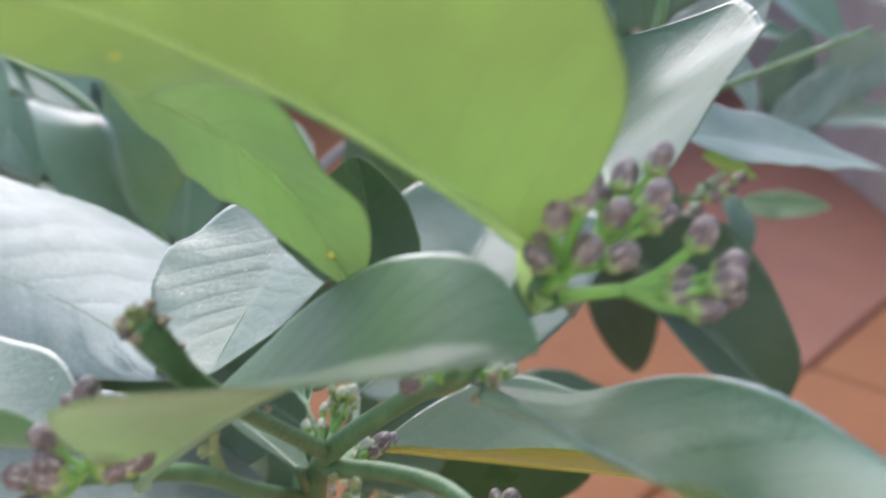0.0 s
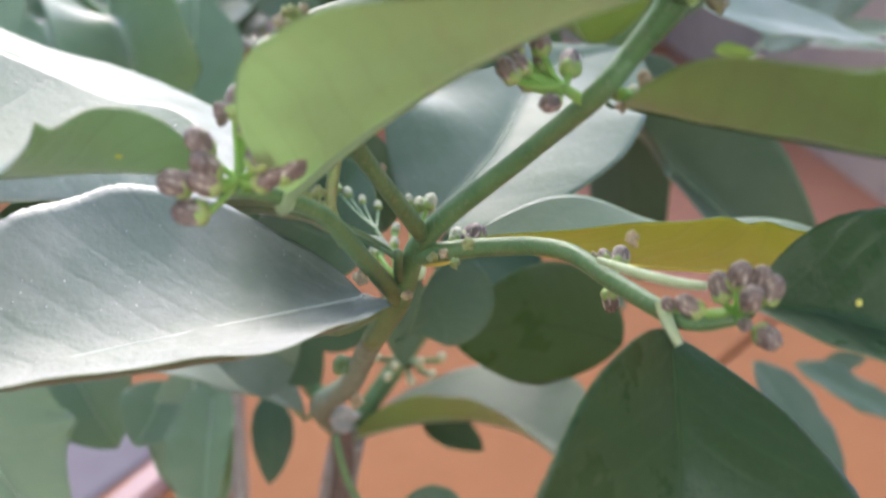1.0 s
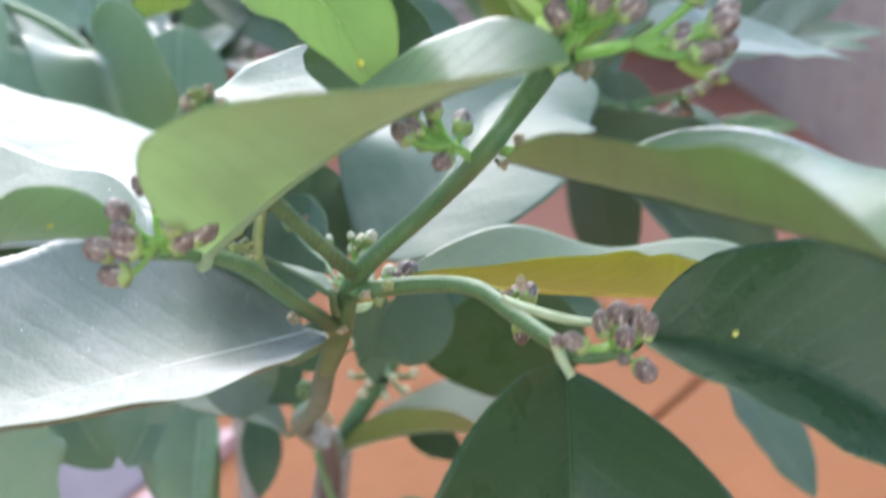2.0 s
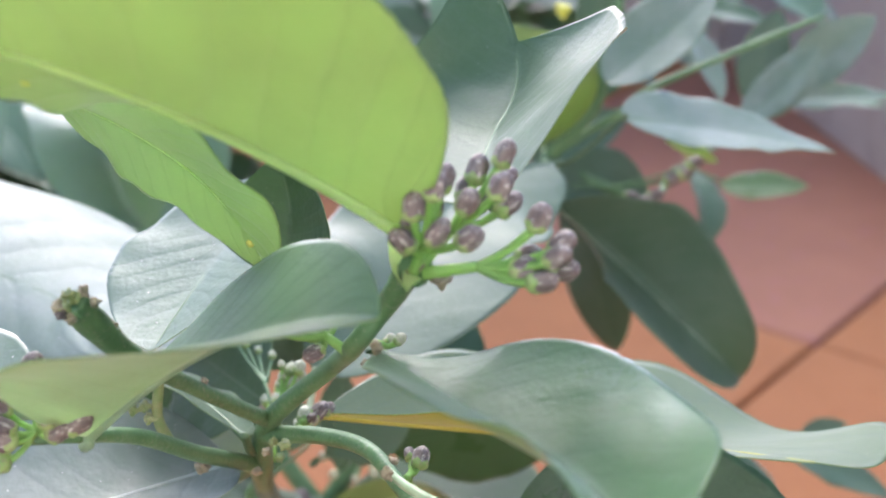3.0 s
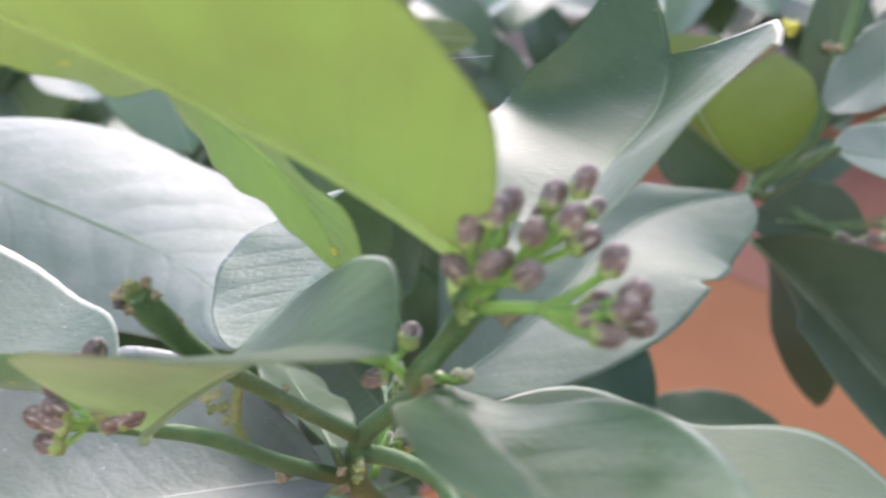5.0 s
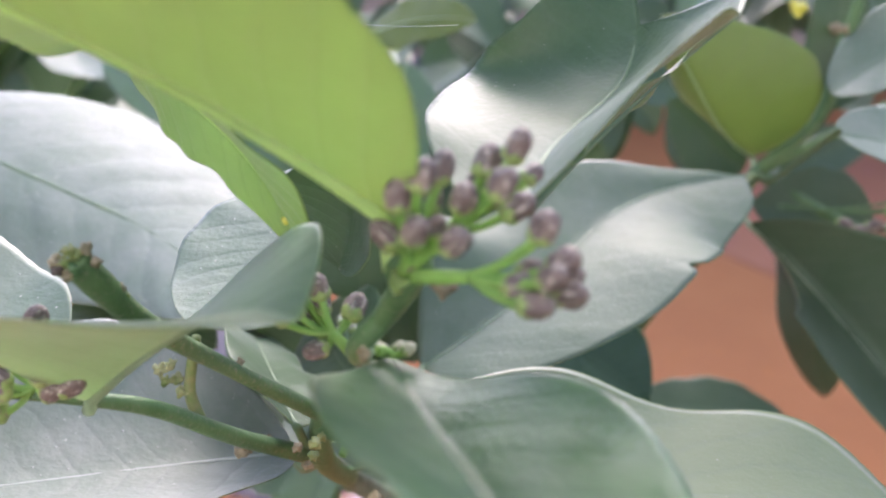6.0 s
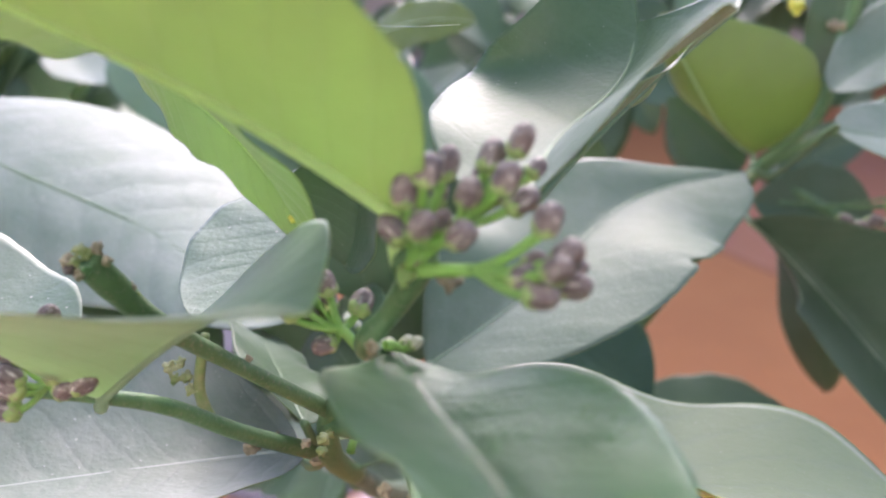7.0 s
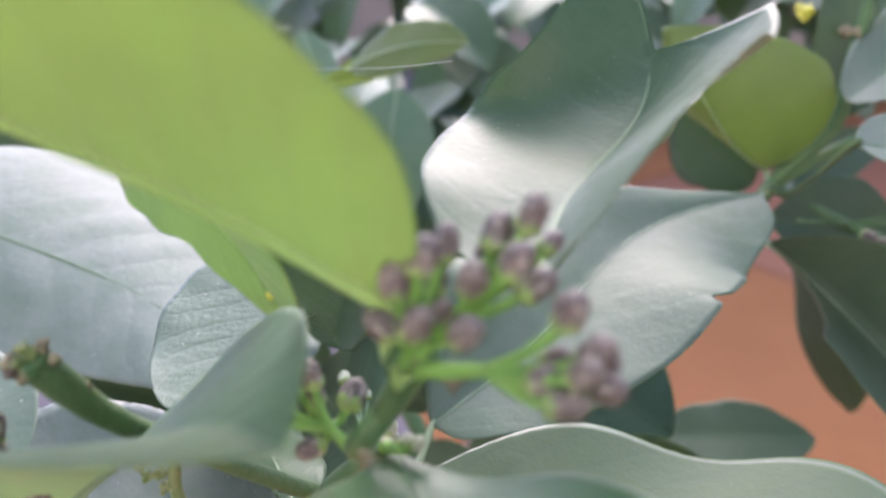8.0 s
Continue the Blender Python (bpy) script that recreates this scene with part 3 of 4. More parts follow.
tube("branch", [(-0.032, 0.229, 0.755), (-0.014, 0.217, 0.762), (0.002, 0.200, 0.768), (0.013, 0.183, 0.766), (0.024, 0.167, 0.765), (0.035, 0.162, 0.769)], [0.0029, 0.0025, 0.0023, 0.0022, 0.0021, 0.0016], STEM, shrub, "thin green twig bending sideways", 10)
tube("branch", [FORK, (0.0, 0.53, 0.62), (0.06, 0.545, 0.71), (0.0775, 0.551, 0.742), (0.1052, 0.55, 0.7735), (0.1105, 0.55, 0.8), (0.1165, 0.55, 0.832), (0.123, 0.55, 0.872)], [0.0065, 0.0055, 0.0044, 0.0039, 0.0036, 0.0033, 0.003, 0.0026], STEM, shrub, "green side branch", 10)
tube("branch", [(0.0775, 0.551, 0.742), (0.0987, 0.553, 0.7561), (0.1229, 0.556, 0.7699), (0.1425, 0.56, 0.7829), (0.24, 0.57, 0.82)], [0.0036, 0.003, 0.0026, 0.0024, 0.0018], STEM, shrub, "green side branch", 8)
tube("branch", [(0.0775, 0.551, 0.742), (0.14, 0.565, 0.71), (0.185, 0.68, 0.693), (0.25, 0.81, 0.64)], [0.0034, 0.0026, 0.0021, 0.0016], STEM, shrub, "green side branch", 8)
tube("branch", [FORK, (-0.15, 0.56, 0.62), (-0.212, 0.612, 0.752), (-0.32, 0.66, 0.80)], [0.0065, 0.0049, 0.0036, 0.0023], STEM, shrub, "pale side branch", 8)

tube("leaf_stalk", [(0.0084, 0.1865, 0.771), (0.0128, 0.1785, 0.772), (0.0209, 0.1703, 0.7726), (0.027, 0.1665, 0.7732)], [0.0008, 0.0012, 0.0012, 0.0009], STALK_P, shrub, "pale green leaf stalk along the twig", 8)
tube("leaf_stalk", [(0.0181, 0.1682, 0.7693), (0.0195, 0.166, 0.7652), (0.0216, 0.1634, 0.7612)], [0.0013, 0.0015, 0.0011], STALK_P, shrub, "pale swollen stalk of the hanging leaf", 8)
tube("broken_stalk", [(-0.0495, 0.1985, 0.7705), (-0.0525, 0.199, 0.779), (-0.0515, 0.2, 0.788), (-0.0495, 0.2, 0.795)], [0.0017, 0.0015, 0.0014, 0.0012], CALYX, shrub, "pale stub of a fallen leaf", 8)
tube("branch", [(-0.0723, 0.4573, 0.5688), (-0.0717, 0.4795, 0.5169), (-0.0801, 0.4990, 0.4575), (-0.0882, 0.5343, 0.3836)], [0.006, 0.0065, 0.0075, 0.008], BROWN, shrub, "dark brown side stem beside the trunk", 10)
tube("branch", [(-0.0718, 0.4265, 0.5727), (-0.0667, 0.4226, 0.5502), (-0.0574, 0.4196, 0.5302), (-0.0471, 0.4187, 0.5157)], [0.002, 0.0021, 0.0021, 0.0018], STEM, shrub, "thin green shoot", 8)
nub((-0.0466, 0.2098, 0.7568), 0.0021, shrub, SCAR)
nub((-0.023, 0.2056, 0.7626), 0.0015, shrub, CALYX)
nub((-0.026, 0.2029, 0.766), 0.0013, shrub, SCAR)
nub((-0.0204, 0.2012, 0.7692), 0.0018, shrub, CALYX)
nub((0.0237, 0.1692, 0.8308), 0.0024, shrub, SCAR)
nub((0.0097, 0.1642, 0.8172), 0.0016, shrub, SCAR)
nub((0.0179, 0.1654, 0.8371), 0.0034, shrub, CALYX)
nub((0.02, 0.1668, 0.836), 0.0028, shrub, STEM)
nub((0.0199, 0.1625, 0.8366), 0.0014, shrub, SCAR)
nub((-0.0405, 0.2039, 0.7876), 0.0012, shrub, SCAR)
nub((-0.0455, 0.212, 0.7566), 0.0016, shrub, SCAR)
nub((-0.0554, 0.1983, 0.7832), 0.002, shrub, CALYX)
nub((-0.0586, 0.1964, 0.7866), 0.0018, shrub, SEPAL_S)
nub((-0.0562, 0.1976, 0.7876), 0.0014, shrub, SEPAL_S)
nub((-0.0545, 0.1984, 0.78), 0.0018, shrub, SEPAL_S)
nub((-0.058, 0.1973, 0.783), 0.0016, shrub, CALYX)
nub((0.0068, 0.1689, 0.8107), 0.0012, shrub, SCAR)
nub((-0.0481, 0.2272, 0.7498), 0.0014, shrub, SCAR)
nub((-0.028, 0.2209, 0.7576), 0.0015, shrub, CALYX)
nub((-0.0347, 0.2247, 0.745), 0.0016, shrub, SCAR)
nub((-0.0669, 0.4209, 0.5862), 0.0075, shrub, BARK)
nub((-0.0583, 0.307, 0.6792), 0.004, shrub, STEM)
nub((-0.0565, 0.3543, 0.6362), 0.0035, shrub, SCAR)
nub((0.009, 0.1928, 0.7689), 0.0016, shrub, SCAR)
nub((0.0191, 0.1688, 0.7667), 0.0016, shrub, SCAR)
nub((0.0103, 0.1653, 0.7843), 0.0017, shrub, SCAR)
nub((0.1097, 0.5832, 0.8149), 0.004, shrub, SCAR)
nub((0.0906, 0.6026, 0.8222), 0.005, shrub, SPOT)
for place, radius, mat in (((-0.0581, 0.1663, 0.8272), 0.0012, SCAR), ((-0.0566, 0.1686, 0.8288), 0.0012, CALYX), ((-0.0543, 0.1706, 0.8285), 0.0013, SCAR), ((-0.056, 0.1664, 0.8243), 0.0012, SCAR), ((-0.0574, 0.1657, 0.8254), 0.0010, BROWN), ((-0.0519, 0.1706, 0.826), 0.0010, SCAR), ((-0.0556, 0.1693, 0.828), 0.0014, CALYX), ((-0.0571, 0.167, 0.8264), 0.0014, CALYX), ((-0.0552, 0.1675, 0.825), 0.0014, STEM), ((-0.0519, 0.1769, 0.8163), 0.0015, CALYX), ((-0.0514, 0.1767, 0.8175), 0.0010, SCAR)):
    nub(place, radius * 1.3, shrub, mat)
nub((-0.0694, 0.1665, 0.8103), 0.0022, shrub, BUD)
nub((-0.0678, 0.1682, 0.8104), 0.0018, shrub, BUD)
# ---- leaves ----
leaf(shrub, (0.015, 0.1672, 0.843), (-0.0861, 0.1467, 0.8942), (0.424, 0.101, 0.9), (0.088, -0.143, 0.046, 0.03, 0.839, -0.382, 0.058, 0.563), 'young', stalk=(0.0185, 0.163, 0.832), label='broad bright green leaf lit through from above', rib_size=1.4, spots=((0.66, 0.5, 0.0009),), form=(0.8091, 0.8072, 0.8631, 0.6866, -0.4712, -0.8107, -0.0105, 0.041, 0.0022, 11.3804, 1.1669, -0.0016, 14.5189, 0.0677))
leaf(shrub, (-0.0733, 0.2163, 0.8614), (-0.0203, 0.2029, 0.8188), (-0.608, -0.465, -0.644), (-0.083, -0.222, 0.027, 0.015, -0.115, 0.831, -0.099, -0.416), 'bright', label='bright green leaf with a yellow-dotted tip', spots=((0.9, 0.1, 0.0012),), rib_size=0.2, form=(0.852, 0.7235, 0.8409, 0.7762, 0.0922, 0.1497, 0.015, -0.024, 0.0027, 13.5738, -0.5759, 0.0002, 12.6958, -0.3793))
leaf(shrub, (-0.0583, 0.1695, 0.7926), (0.014, 0.1304, 0.8402), (-0.519, 0.077, 0.851), (0.051, -0.083, 0.028, 0.042, 0.122, 0.448, 0.114, 0.346), 'pale', stalk=(-0.0605, 0.1715, 0.789), label='folded leaf with pale underside', quilt=0.2, wave=0.3)
leaf(shrub, (0.0087, 0.1804, 0.8081), (0.0514, 0.0823, 0.8213), (-0.224, 0.009, 0.975), (-0.058, -0.098, 0.029, 0.031, 0.143, 0.843, -0.009, 0.01), 'deep', stalk=(0.006, 0.178, 0.809), label='glossy dark green leaf', quilt=0.2, dimple=2.3, wave=0.25, rib_size=0.35, form=(1.1125, 1.0459, 1.101, 0.7695, 0.4361, 0.5411, 0.0155, 0.0312, -0.0048, 9.7849, 1.667, 0.0022, 10.6918, -1.6934))
leaf(shrub, (0.0209, 0.1673, 0.7616), (0.0095, 0.1174, 0.6759), (0.182, -0.861, 0.476), (0.105, -0, 0.044, 0.042, 0.049, 0.296, 0.08, 0.766), 'forest_shade', stalk=(0.0235, 0.167, 0.766), label='hanging dark green leaf', rib_size=0.45)
leaf(shrub, (0.0386, 0.1694, 0.7674), (0.1055, 0.1352, 0.7418), (0.066, -0.511, 0.857), (0.066, -0.091, 0.028, 0.026, 0.503, 0.449, 0.132, 0.219), 'forest_shade', stalk=(0.034, 0.162, 0.769), label='dark green folded leaf with a yellow dot', spots=((0.25, -0.2, 0.0009),))
leaf(shrub, (-0.0169, 0.2416, 0.754), (0.1074, 0.1689, 0.7832), (0.257, 0.712, 0.654), (0.101, -0.309, 0.062, 0.044, 0.568, -0.278, 0.114, -0.195), 'yellow', stalk=(-0.03, 0.232, 0.752), label='folded leaf with a yellowing underside', form=(1.1771, 0.6498, 0.8288, 0.6082, -0.7559, -0.264, -0.006, 0.0088, 0.0062, 19.0067, -1.3873, 0.0003, 13.4184, 2.1373))
# the pale film on this blade is partly painted glare
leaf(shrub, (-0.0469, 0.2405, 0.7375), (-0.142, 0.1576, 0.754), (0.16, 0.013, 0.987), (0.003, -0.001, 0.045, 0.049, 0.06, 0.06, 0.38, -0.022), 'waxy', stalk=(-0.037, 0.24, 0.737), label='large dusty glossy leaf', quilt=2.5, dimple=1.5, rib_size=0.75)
leaf(shrub, (-0.1288, 0.1417, 0.8097), (-0.0725, 0.1744, 0.7944), (-0.088, 0.471, 0.878), (0.027, -0.219, 0.047, 0.028, 0.617, -0.095, 0.214, -0.449), 'olive', spots=((0.75, 0.4, 0.0008),), form=(0.7841, 0.7755, 0.8784, 0.6302, 0.3255, 0.3899, -0.0169, -0.0236, -0.004, 12.8108, -0.59, -0.0018, 12.6203, 0.2166))
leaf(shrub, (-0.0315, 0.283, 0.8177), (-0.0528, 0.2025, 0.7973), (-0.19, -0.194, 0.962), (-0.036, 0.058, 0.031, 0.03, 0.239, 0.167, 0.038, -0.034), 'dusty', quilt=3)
leaf(shrub, (-0.0303, 0.3094, 0.732), (0.0724, 0.4504, 0.7701), (0.151, -0.262, 0.953), (0.035, -0.057, 0.05, 0.054, 0.254, 0.318, -0.13, 0.391), 'glazed', stalk=(-0.034, 0.236, 0.747), label='large shiny leaf with a pale sheen', bites=((0.47, 1, 0.11, 0.014),), form=(0.6389, 1.1819, 1.0175, 0.3722, -0.1946, -0.0379, 0.0196, 0.0516, 0.0073, 14.4486, -1.6233, 0.0024, 12.6277, 1.1653))
leaf(shrub, (0.0352, 0.1814, 0.8424), (0.035, 0.2796, 0.8862), (0.226, -0.466, 0.856), (-0.128, 0.085, 0.041, 0.037, -0.391, 0.926, 0.152, -0.044), 'pitted', label='creased shiny leaf with one half torn short', quilt=1.5, dimple=1.4, cut=(0.67, 1, 0.1), form=(1.0528, 0.675, 0.8284, 0.7095, 0.1752, -0.0932, 0.0212, -0.0519, 0.0047, 11.0877, -1.1079, -0.0017, 13.1561, 0.0057))
# sits deeper and less lit; the dimmed look carries that shade
leaf(shrub, (0.075, 0.5562, 0.7492), (0.0241, 0.5249, 0.8272), (0.36, 0.803, 0.476), (-0.172, -0.091, 0.048, 0.034, 0.406, 0.293, 0.29, 0.455), 'moss', stalk=(0.0775, 0.551, 0.742), rows=34, form=(0.8301, 0.7102, 0.8438, 0.7133, -0.0492, -0.0347, -0.0086, 0.0045, 0.0002, 12.9317, -0.0518, 0.0001, 13.0126, 0.0431))
# this leaf's shade comes from its material colour
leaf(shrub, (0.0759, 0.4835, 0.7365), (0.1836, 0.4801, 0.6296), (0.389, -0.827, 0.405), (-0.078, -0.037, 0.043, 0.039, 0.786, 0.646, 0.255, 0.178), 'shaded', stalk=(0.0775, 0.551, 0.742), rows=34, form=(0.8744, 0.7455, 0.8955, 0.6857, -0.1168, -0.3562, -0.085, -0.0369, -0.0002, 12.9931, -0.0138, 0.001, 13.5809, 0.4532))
leaf(shrub, (0.0824, 0.5636, 0.7331), (0.1348, 0.6299, 0.5691), (-0.571, -0.681, -0.458), (-0.091, 0.027, 0.033, 0.044, 0.149, -0.346, -0.101, -0.529), 'dull', rows=34, form=(0.8733, 0.641, 0.9248, 0.5865, -0.0705, 0.2672, -0.032, -0.0002, 0.0005, 12.8823, -0.096, -0.0017, 13.1616, 0.093))
leaf(shrub, (-0.0214, 0.2236, 0.8067), (-0.0207, 0.2283, 0.8416), (-0.43, -0.893, 0.131), (-0.046, 0.072, 0.021, 0.023, 0.268, 0.392, 0.175, 0.094))
# whole blade paled to imitate its broad sheen
leaf(shrub, (-0.2875, 0.3414, 0.8069), (-0.0837, 0.2768, 0.7557), (0.135, -0.412, 0.901), (-0.062, -0.082, 0.085, 0.049, -0.201, 0.183, -0.265, -0.097), 'pale_sheen', quilt=14, dimple=0.9, rib_size=1.5, form=(0.8256, 0.6878, 0.8572, 0.7166, -0.0818, -0.0355, 0.02, 0.0325, 0.0008, 12.6824, -0.5136, 0.0001, 13.0034, 0.0023))
# low far leaves, paled in their material to imitate haze
leaf(shrub, (-0.2291, 0.4248, 0.6289), (-0.1928, 0.3783, 0.5515), (0.136, -0.82, 0.556), (-0.019, 0.251, 0.044, 0.042, 0.185, 0.15, 0.024, 0.027), 'bluish', rows=34)
leaf(shrub, (-0.1654, 0.4666, 0.5828), (-0.1786, 0.4368, 0.561), (0.188, -0.631, 0.752), (-0.006, -0.018, 0.02, 0.02, 0.135, 0.142, -0.009, -0.005), 'bluish', rows=34)
leaf(shrub, (-0.1384, 0.4628, 0.5865), (-0.1376, 0.3965, 0.5358), (-0.309, -0.579, 0.754), (0.009, 0.009, 0.022, 0.022, 0.513, 0.472, -0.003, 0.106), 'bluish', rows=34)
leaf(shrub, (-0.1186, 0.5174, 0.5463), (-0.1157, 0.478, 0.5067), (0.243, -0.679, 0.693), (0.007, -0.03, 0.013, 0.013, 0.157, 0.16, 0.005, 0.001), rows=34)
# grey film here stands in for haze over the low leaf
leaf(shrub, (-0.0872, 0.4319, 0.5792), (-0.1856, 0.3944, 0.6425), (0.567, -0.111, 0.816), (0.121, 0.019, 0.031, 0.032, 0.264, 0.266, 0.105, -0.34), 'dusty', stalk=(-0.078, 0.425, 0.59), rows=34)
leaf(shrub, (-0.0283, 0.3424, 0.6923), (-0.0188, 0.3362, 0.6714), (0.38, -0.826, 0.417), (-0.055, -0.177, 0.029, 0.025, -0.094, 0.23, -0.07, 0.035), rows=34)
# dark look puts the shade behind the twigs into the leaf colour
leaf(shrub, (0.0676, 0.3948, 0.6409), (-0.0127, 0.3862, 0.6478), (0.12, -0.98, 0.157), (-0.086, 0.081, 0.036, 0.034, -0.273, 0.314, -0.088, 0.053), 'forest_shade', rows=34)
leaf(shrub, (-0.0668, 0.5046, 0.5201), (0.0601, 0.4068, 0.5502), (-0.257, -0.037, 0.966), (0.032, -0.184, 0.056, 0.028, 0.088, 1.132, 0.021, 0.431), 'lime', stalk=(-0.07, 0.51, 0.52), rows=34)
leaf(shrub, (-0.0237, 0.5177, 0.5261), (0.0118, 0.4905, 0.5189), (-0.152, -0.433, 0.888), (0.012, -0.021, 0.012, 0.012, 0.15, 0.183, 0.009, -0.002), rows=34)
leaf(shrub, (-0.0016, 0.3804, 0.5438), (-0.0461, 0.3662, 0.5577), (0.405, -0.59, 0.698), (0.005, 0.018, 0.022, 0.022, 0.15, 0.158, 0.006, 0.005), rows=34)
leaf(shrub, (0.1721, 0.4949, 0.5758), (0.2138, 0.4412, 0.5148), (0.524, -0.428, 0.736), (0.005, -0.009, 0.03, 0.03, 0.117, 0.183, -0.002, 0.069), 'dull', rows=34)
leaf(shrub, (0.2359, 0.5796, 0.5267), (0.3194, 0.5574, 0.4899), (0.298, -0.352, 0.887), (0.001, -0, 0.018, 0.018, 0.13, 0.174, -0.001, 0.037), 'dull', rows=34)
leaf(shrub, (0.2759, 0.6217, 0.5017), (0.3093, 0.6232, 0.5086), (-0.107, -0.729, 0.676), (0, 0, 0.008, 0.008, 0.15, 0.15, 0, 0), 'dull', rows=34)
leaf(shrub, (-0.2156, 0.6153, 0.7584), (-0.178, 0.5688, 0.6935), (0.051, -0.671, 0.739), (0.186, 0.023, 0.048, 0.052, 0.684, 0.849, 0.247, -0.509), 'bluish', stalk=(-0.212, 0.612, 0.752), rows=34, form=(0.8819, 0.6032, 0.8278, 0.7091, -0.1037, 0.0724, 0.0542, -0.0295, -0.0001, 12.9914, -0.0054, 0.0012, 13.0279, -0.2485))
leaf(shrub, (-0.2515, 0.7142, 0.8005), (-0.2295, 0.6897, 0.7397), (0.763, -0.456, 0.459), (0.016, -0.014, 0.02, 0.02, 0.141, 0.206, 0.013, -0.002), 'bluish', rows=34)
leaf(shrub, (-0.2069, 0.6485, 0.772), (-0.1311, 0.6068, 0.8072), (-0.057, 0.582, 0.811), (-0.025, -0.014, 0.015, 0.015, 0.157, 0.118, -0.01, 0.002), 'young', rows=34)
leaf(shrub, (-0.2365, 0.6406, 0.7577), (-0.3002, 0.6743, 0.8114), (0.453, -0.409, 0.792), (-0.006, -0.063, 0.035, 0.034, 0.222, 0.163, 0.027, -0.069), 'bluish', stalk=(-0.212, 0.612, 0.752), rows=34)
leaf(shrub, (0.1415, 0.5604, 0.7133), (0.0767, 0.5369, 0.7292), (0.401, -0.721, 0.564), (-0.011, -0.018, 0.025, 0.029, 0.15, 0.204, 0.046, 0.014), 'dull', stalk=(0.14, 0.565, 0.71), rows=34)
leaf(shrub, (0.1806, 0.6801, 0.6932), (0.1894, 0.6177, 0.653), (0.574, -0.385, 0.723), (0.18, -0.047, 0.017, 0.017, 0.265, 0.297, 0.12, 0.134), 'dull', rows=34)
# on these upper right leaves the grey film stands in for sheen
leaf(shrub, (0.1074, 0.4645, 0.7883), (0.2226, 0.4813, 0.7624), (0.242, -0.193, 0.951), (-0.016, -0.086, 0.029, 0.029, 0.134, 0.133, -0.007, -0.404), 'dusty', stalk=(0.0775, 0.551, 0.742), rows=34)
leaf(shrub, (0.2508, 0.8125, 0.6364), (0.3134, 0.7709, 0.6467), (-0.44, -0.473, 0.764), (-0.006, 0.008, 0.014, 0.014, 0.163, 0.12, -0.003, -0.003), 'young', rows=34)
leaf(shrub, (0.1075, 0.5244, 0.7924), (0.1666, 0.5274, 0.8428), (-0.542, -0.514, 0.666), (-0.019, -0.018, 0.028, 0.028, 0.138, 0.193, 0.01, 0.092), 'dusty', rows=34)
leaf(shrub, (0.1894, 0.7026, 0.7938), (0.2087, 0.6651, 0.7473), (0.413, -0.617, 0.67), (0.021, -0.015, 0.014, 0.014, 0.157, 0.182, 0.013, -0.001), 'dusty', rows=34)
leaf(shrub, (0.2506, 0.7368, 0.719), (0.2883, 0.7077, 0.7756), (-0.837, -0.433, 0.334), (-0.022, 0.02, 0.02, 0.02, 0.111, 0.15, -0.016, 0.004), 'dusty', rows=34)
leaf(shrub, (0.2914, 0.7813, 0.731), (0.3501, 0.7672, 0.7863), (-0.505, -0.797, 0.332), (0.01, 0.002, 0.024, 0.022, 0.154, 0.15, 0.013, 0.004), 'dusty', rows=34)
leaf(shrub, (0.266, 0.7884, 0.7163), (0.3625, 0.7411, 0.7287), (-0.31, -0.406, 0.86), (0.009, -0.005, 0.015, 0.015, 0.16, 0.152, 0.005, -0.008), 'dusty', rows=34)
leaf(shrub, (-0.1582, 0.5715, 0.7991), (-0.0798, 0.5532, 0.8166), (0.307, 0.656, -0.69), (-0.041, 0.061, 0.017, 0.019, 0.107, 0.099, -0.031, 0.162), 'moss', rows=34)
leaf(shrub, (0.1098, 0.5689, 0.5849), (0.0179, 0.5218, 0.6034), (0.302, -0.225, 0.926), (-0.001, 0.012, 0.025, 0.025, 0.15, 0.122, -0.008, -0.046), 'dull', rows=34)
# little light reaches this leaf; its dark look stands in for that
leaf(shrub, (-0.0149, 0.4981, 0.6535), (0.0378, 0.4554, 0.6473), (-0.375, -0.568, 0.733), (-0, -0.003, 0.03, 0.03, 0.145, 0.15, -0.002, -0.003), 'forest_shade', rows=34)
leaf(shrub, (-0.037, 0.2245, 0.757), (-0.0955, 0.3048, 0.7417), (0.389, 0.437, 0.811), (0.034, -0.043, 0.017, 0.017, 0.164, 0.103, -0.014, 0.146), stalk=(-0.035, 0.236, 0.745), rows=34)
leaf(shrub, (-0.0749, 0.2847, 0.7126), (-0.1788, 0.3202, 0.7191), (0.08, 0.051, 0.996), (-0.011, -0.076, 0.03, 0.029, 0.15, 0.101, -0.022, -0.057), stalk=(-0.037, 0.24, 0.738), rows=34)
leaf(shrub, (-0.047, 0.2919, 0.7296), (-0.0899, 0.3459, 0.7256), (-0.592, -0.419, 0.689), (-0.002, -0.001, 0.03, 0.03, 0.128, 0.174, -0, -0.001), rows=34)
leaf(shrub, (-0.0515, 0.4226, 0.6468), (-0.0852, 0.4187, 0.6325), (-0.122, -0.847, 0.518), (-0.004, -0.033, 0.013, 0.013, 0.138, 0.147, -0.005, -0.002), stalk=(-0.041, 0.255, 0.72), rows=34)
leaf(shrub, (-0.0339, 0.404, 0.6795), (-0.0357, 0.3858, 0.6352), (-0.131, -0.915, 0.382), (-0.005, 0.013, 0.011, 0.011, 0.228, 0.142, -0.002, 0.004), rows=34)
leaf(shrub, (-0.0515, 0.3604, 0.7051), (-0.0734, 0.3752, 0.756), (0.088, -0.945, 0.314), (-0.007, 0.033, 0.022, 0.022, 0.14, 0.144, -0.008, 0), rows=34)
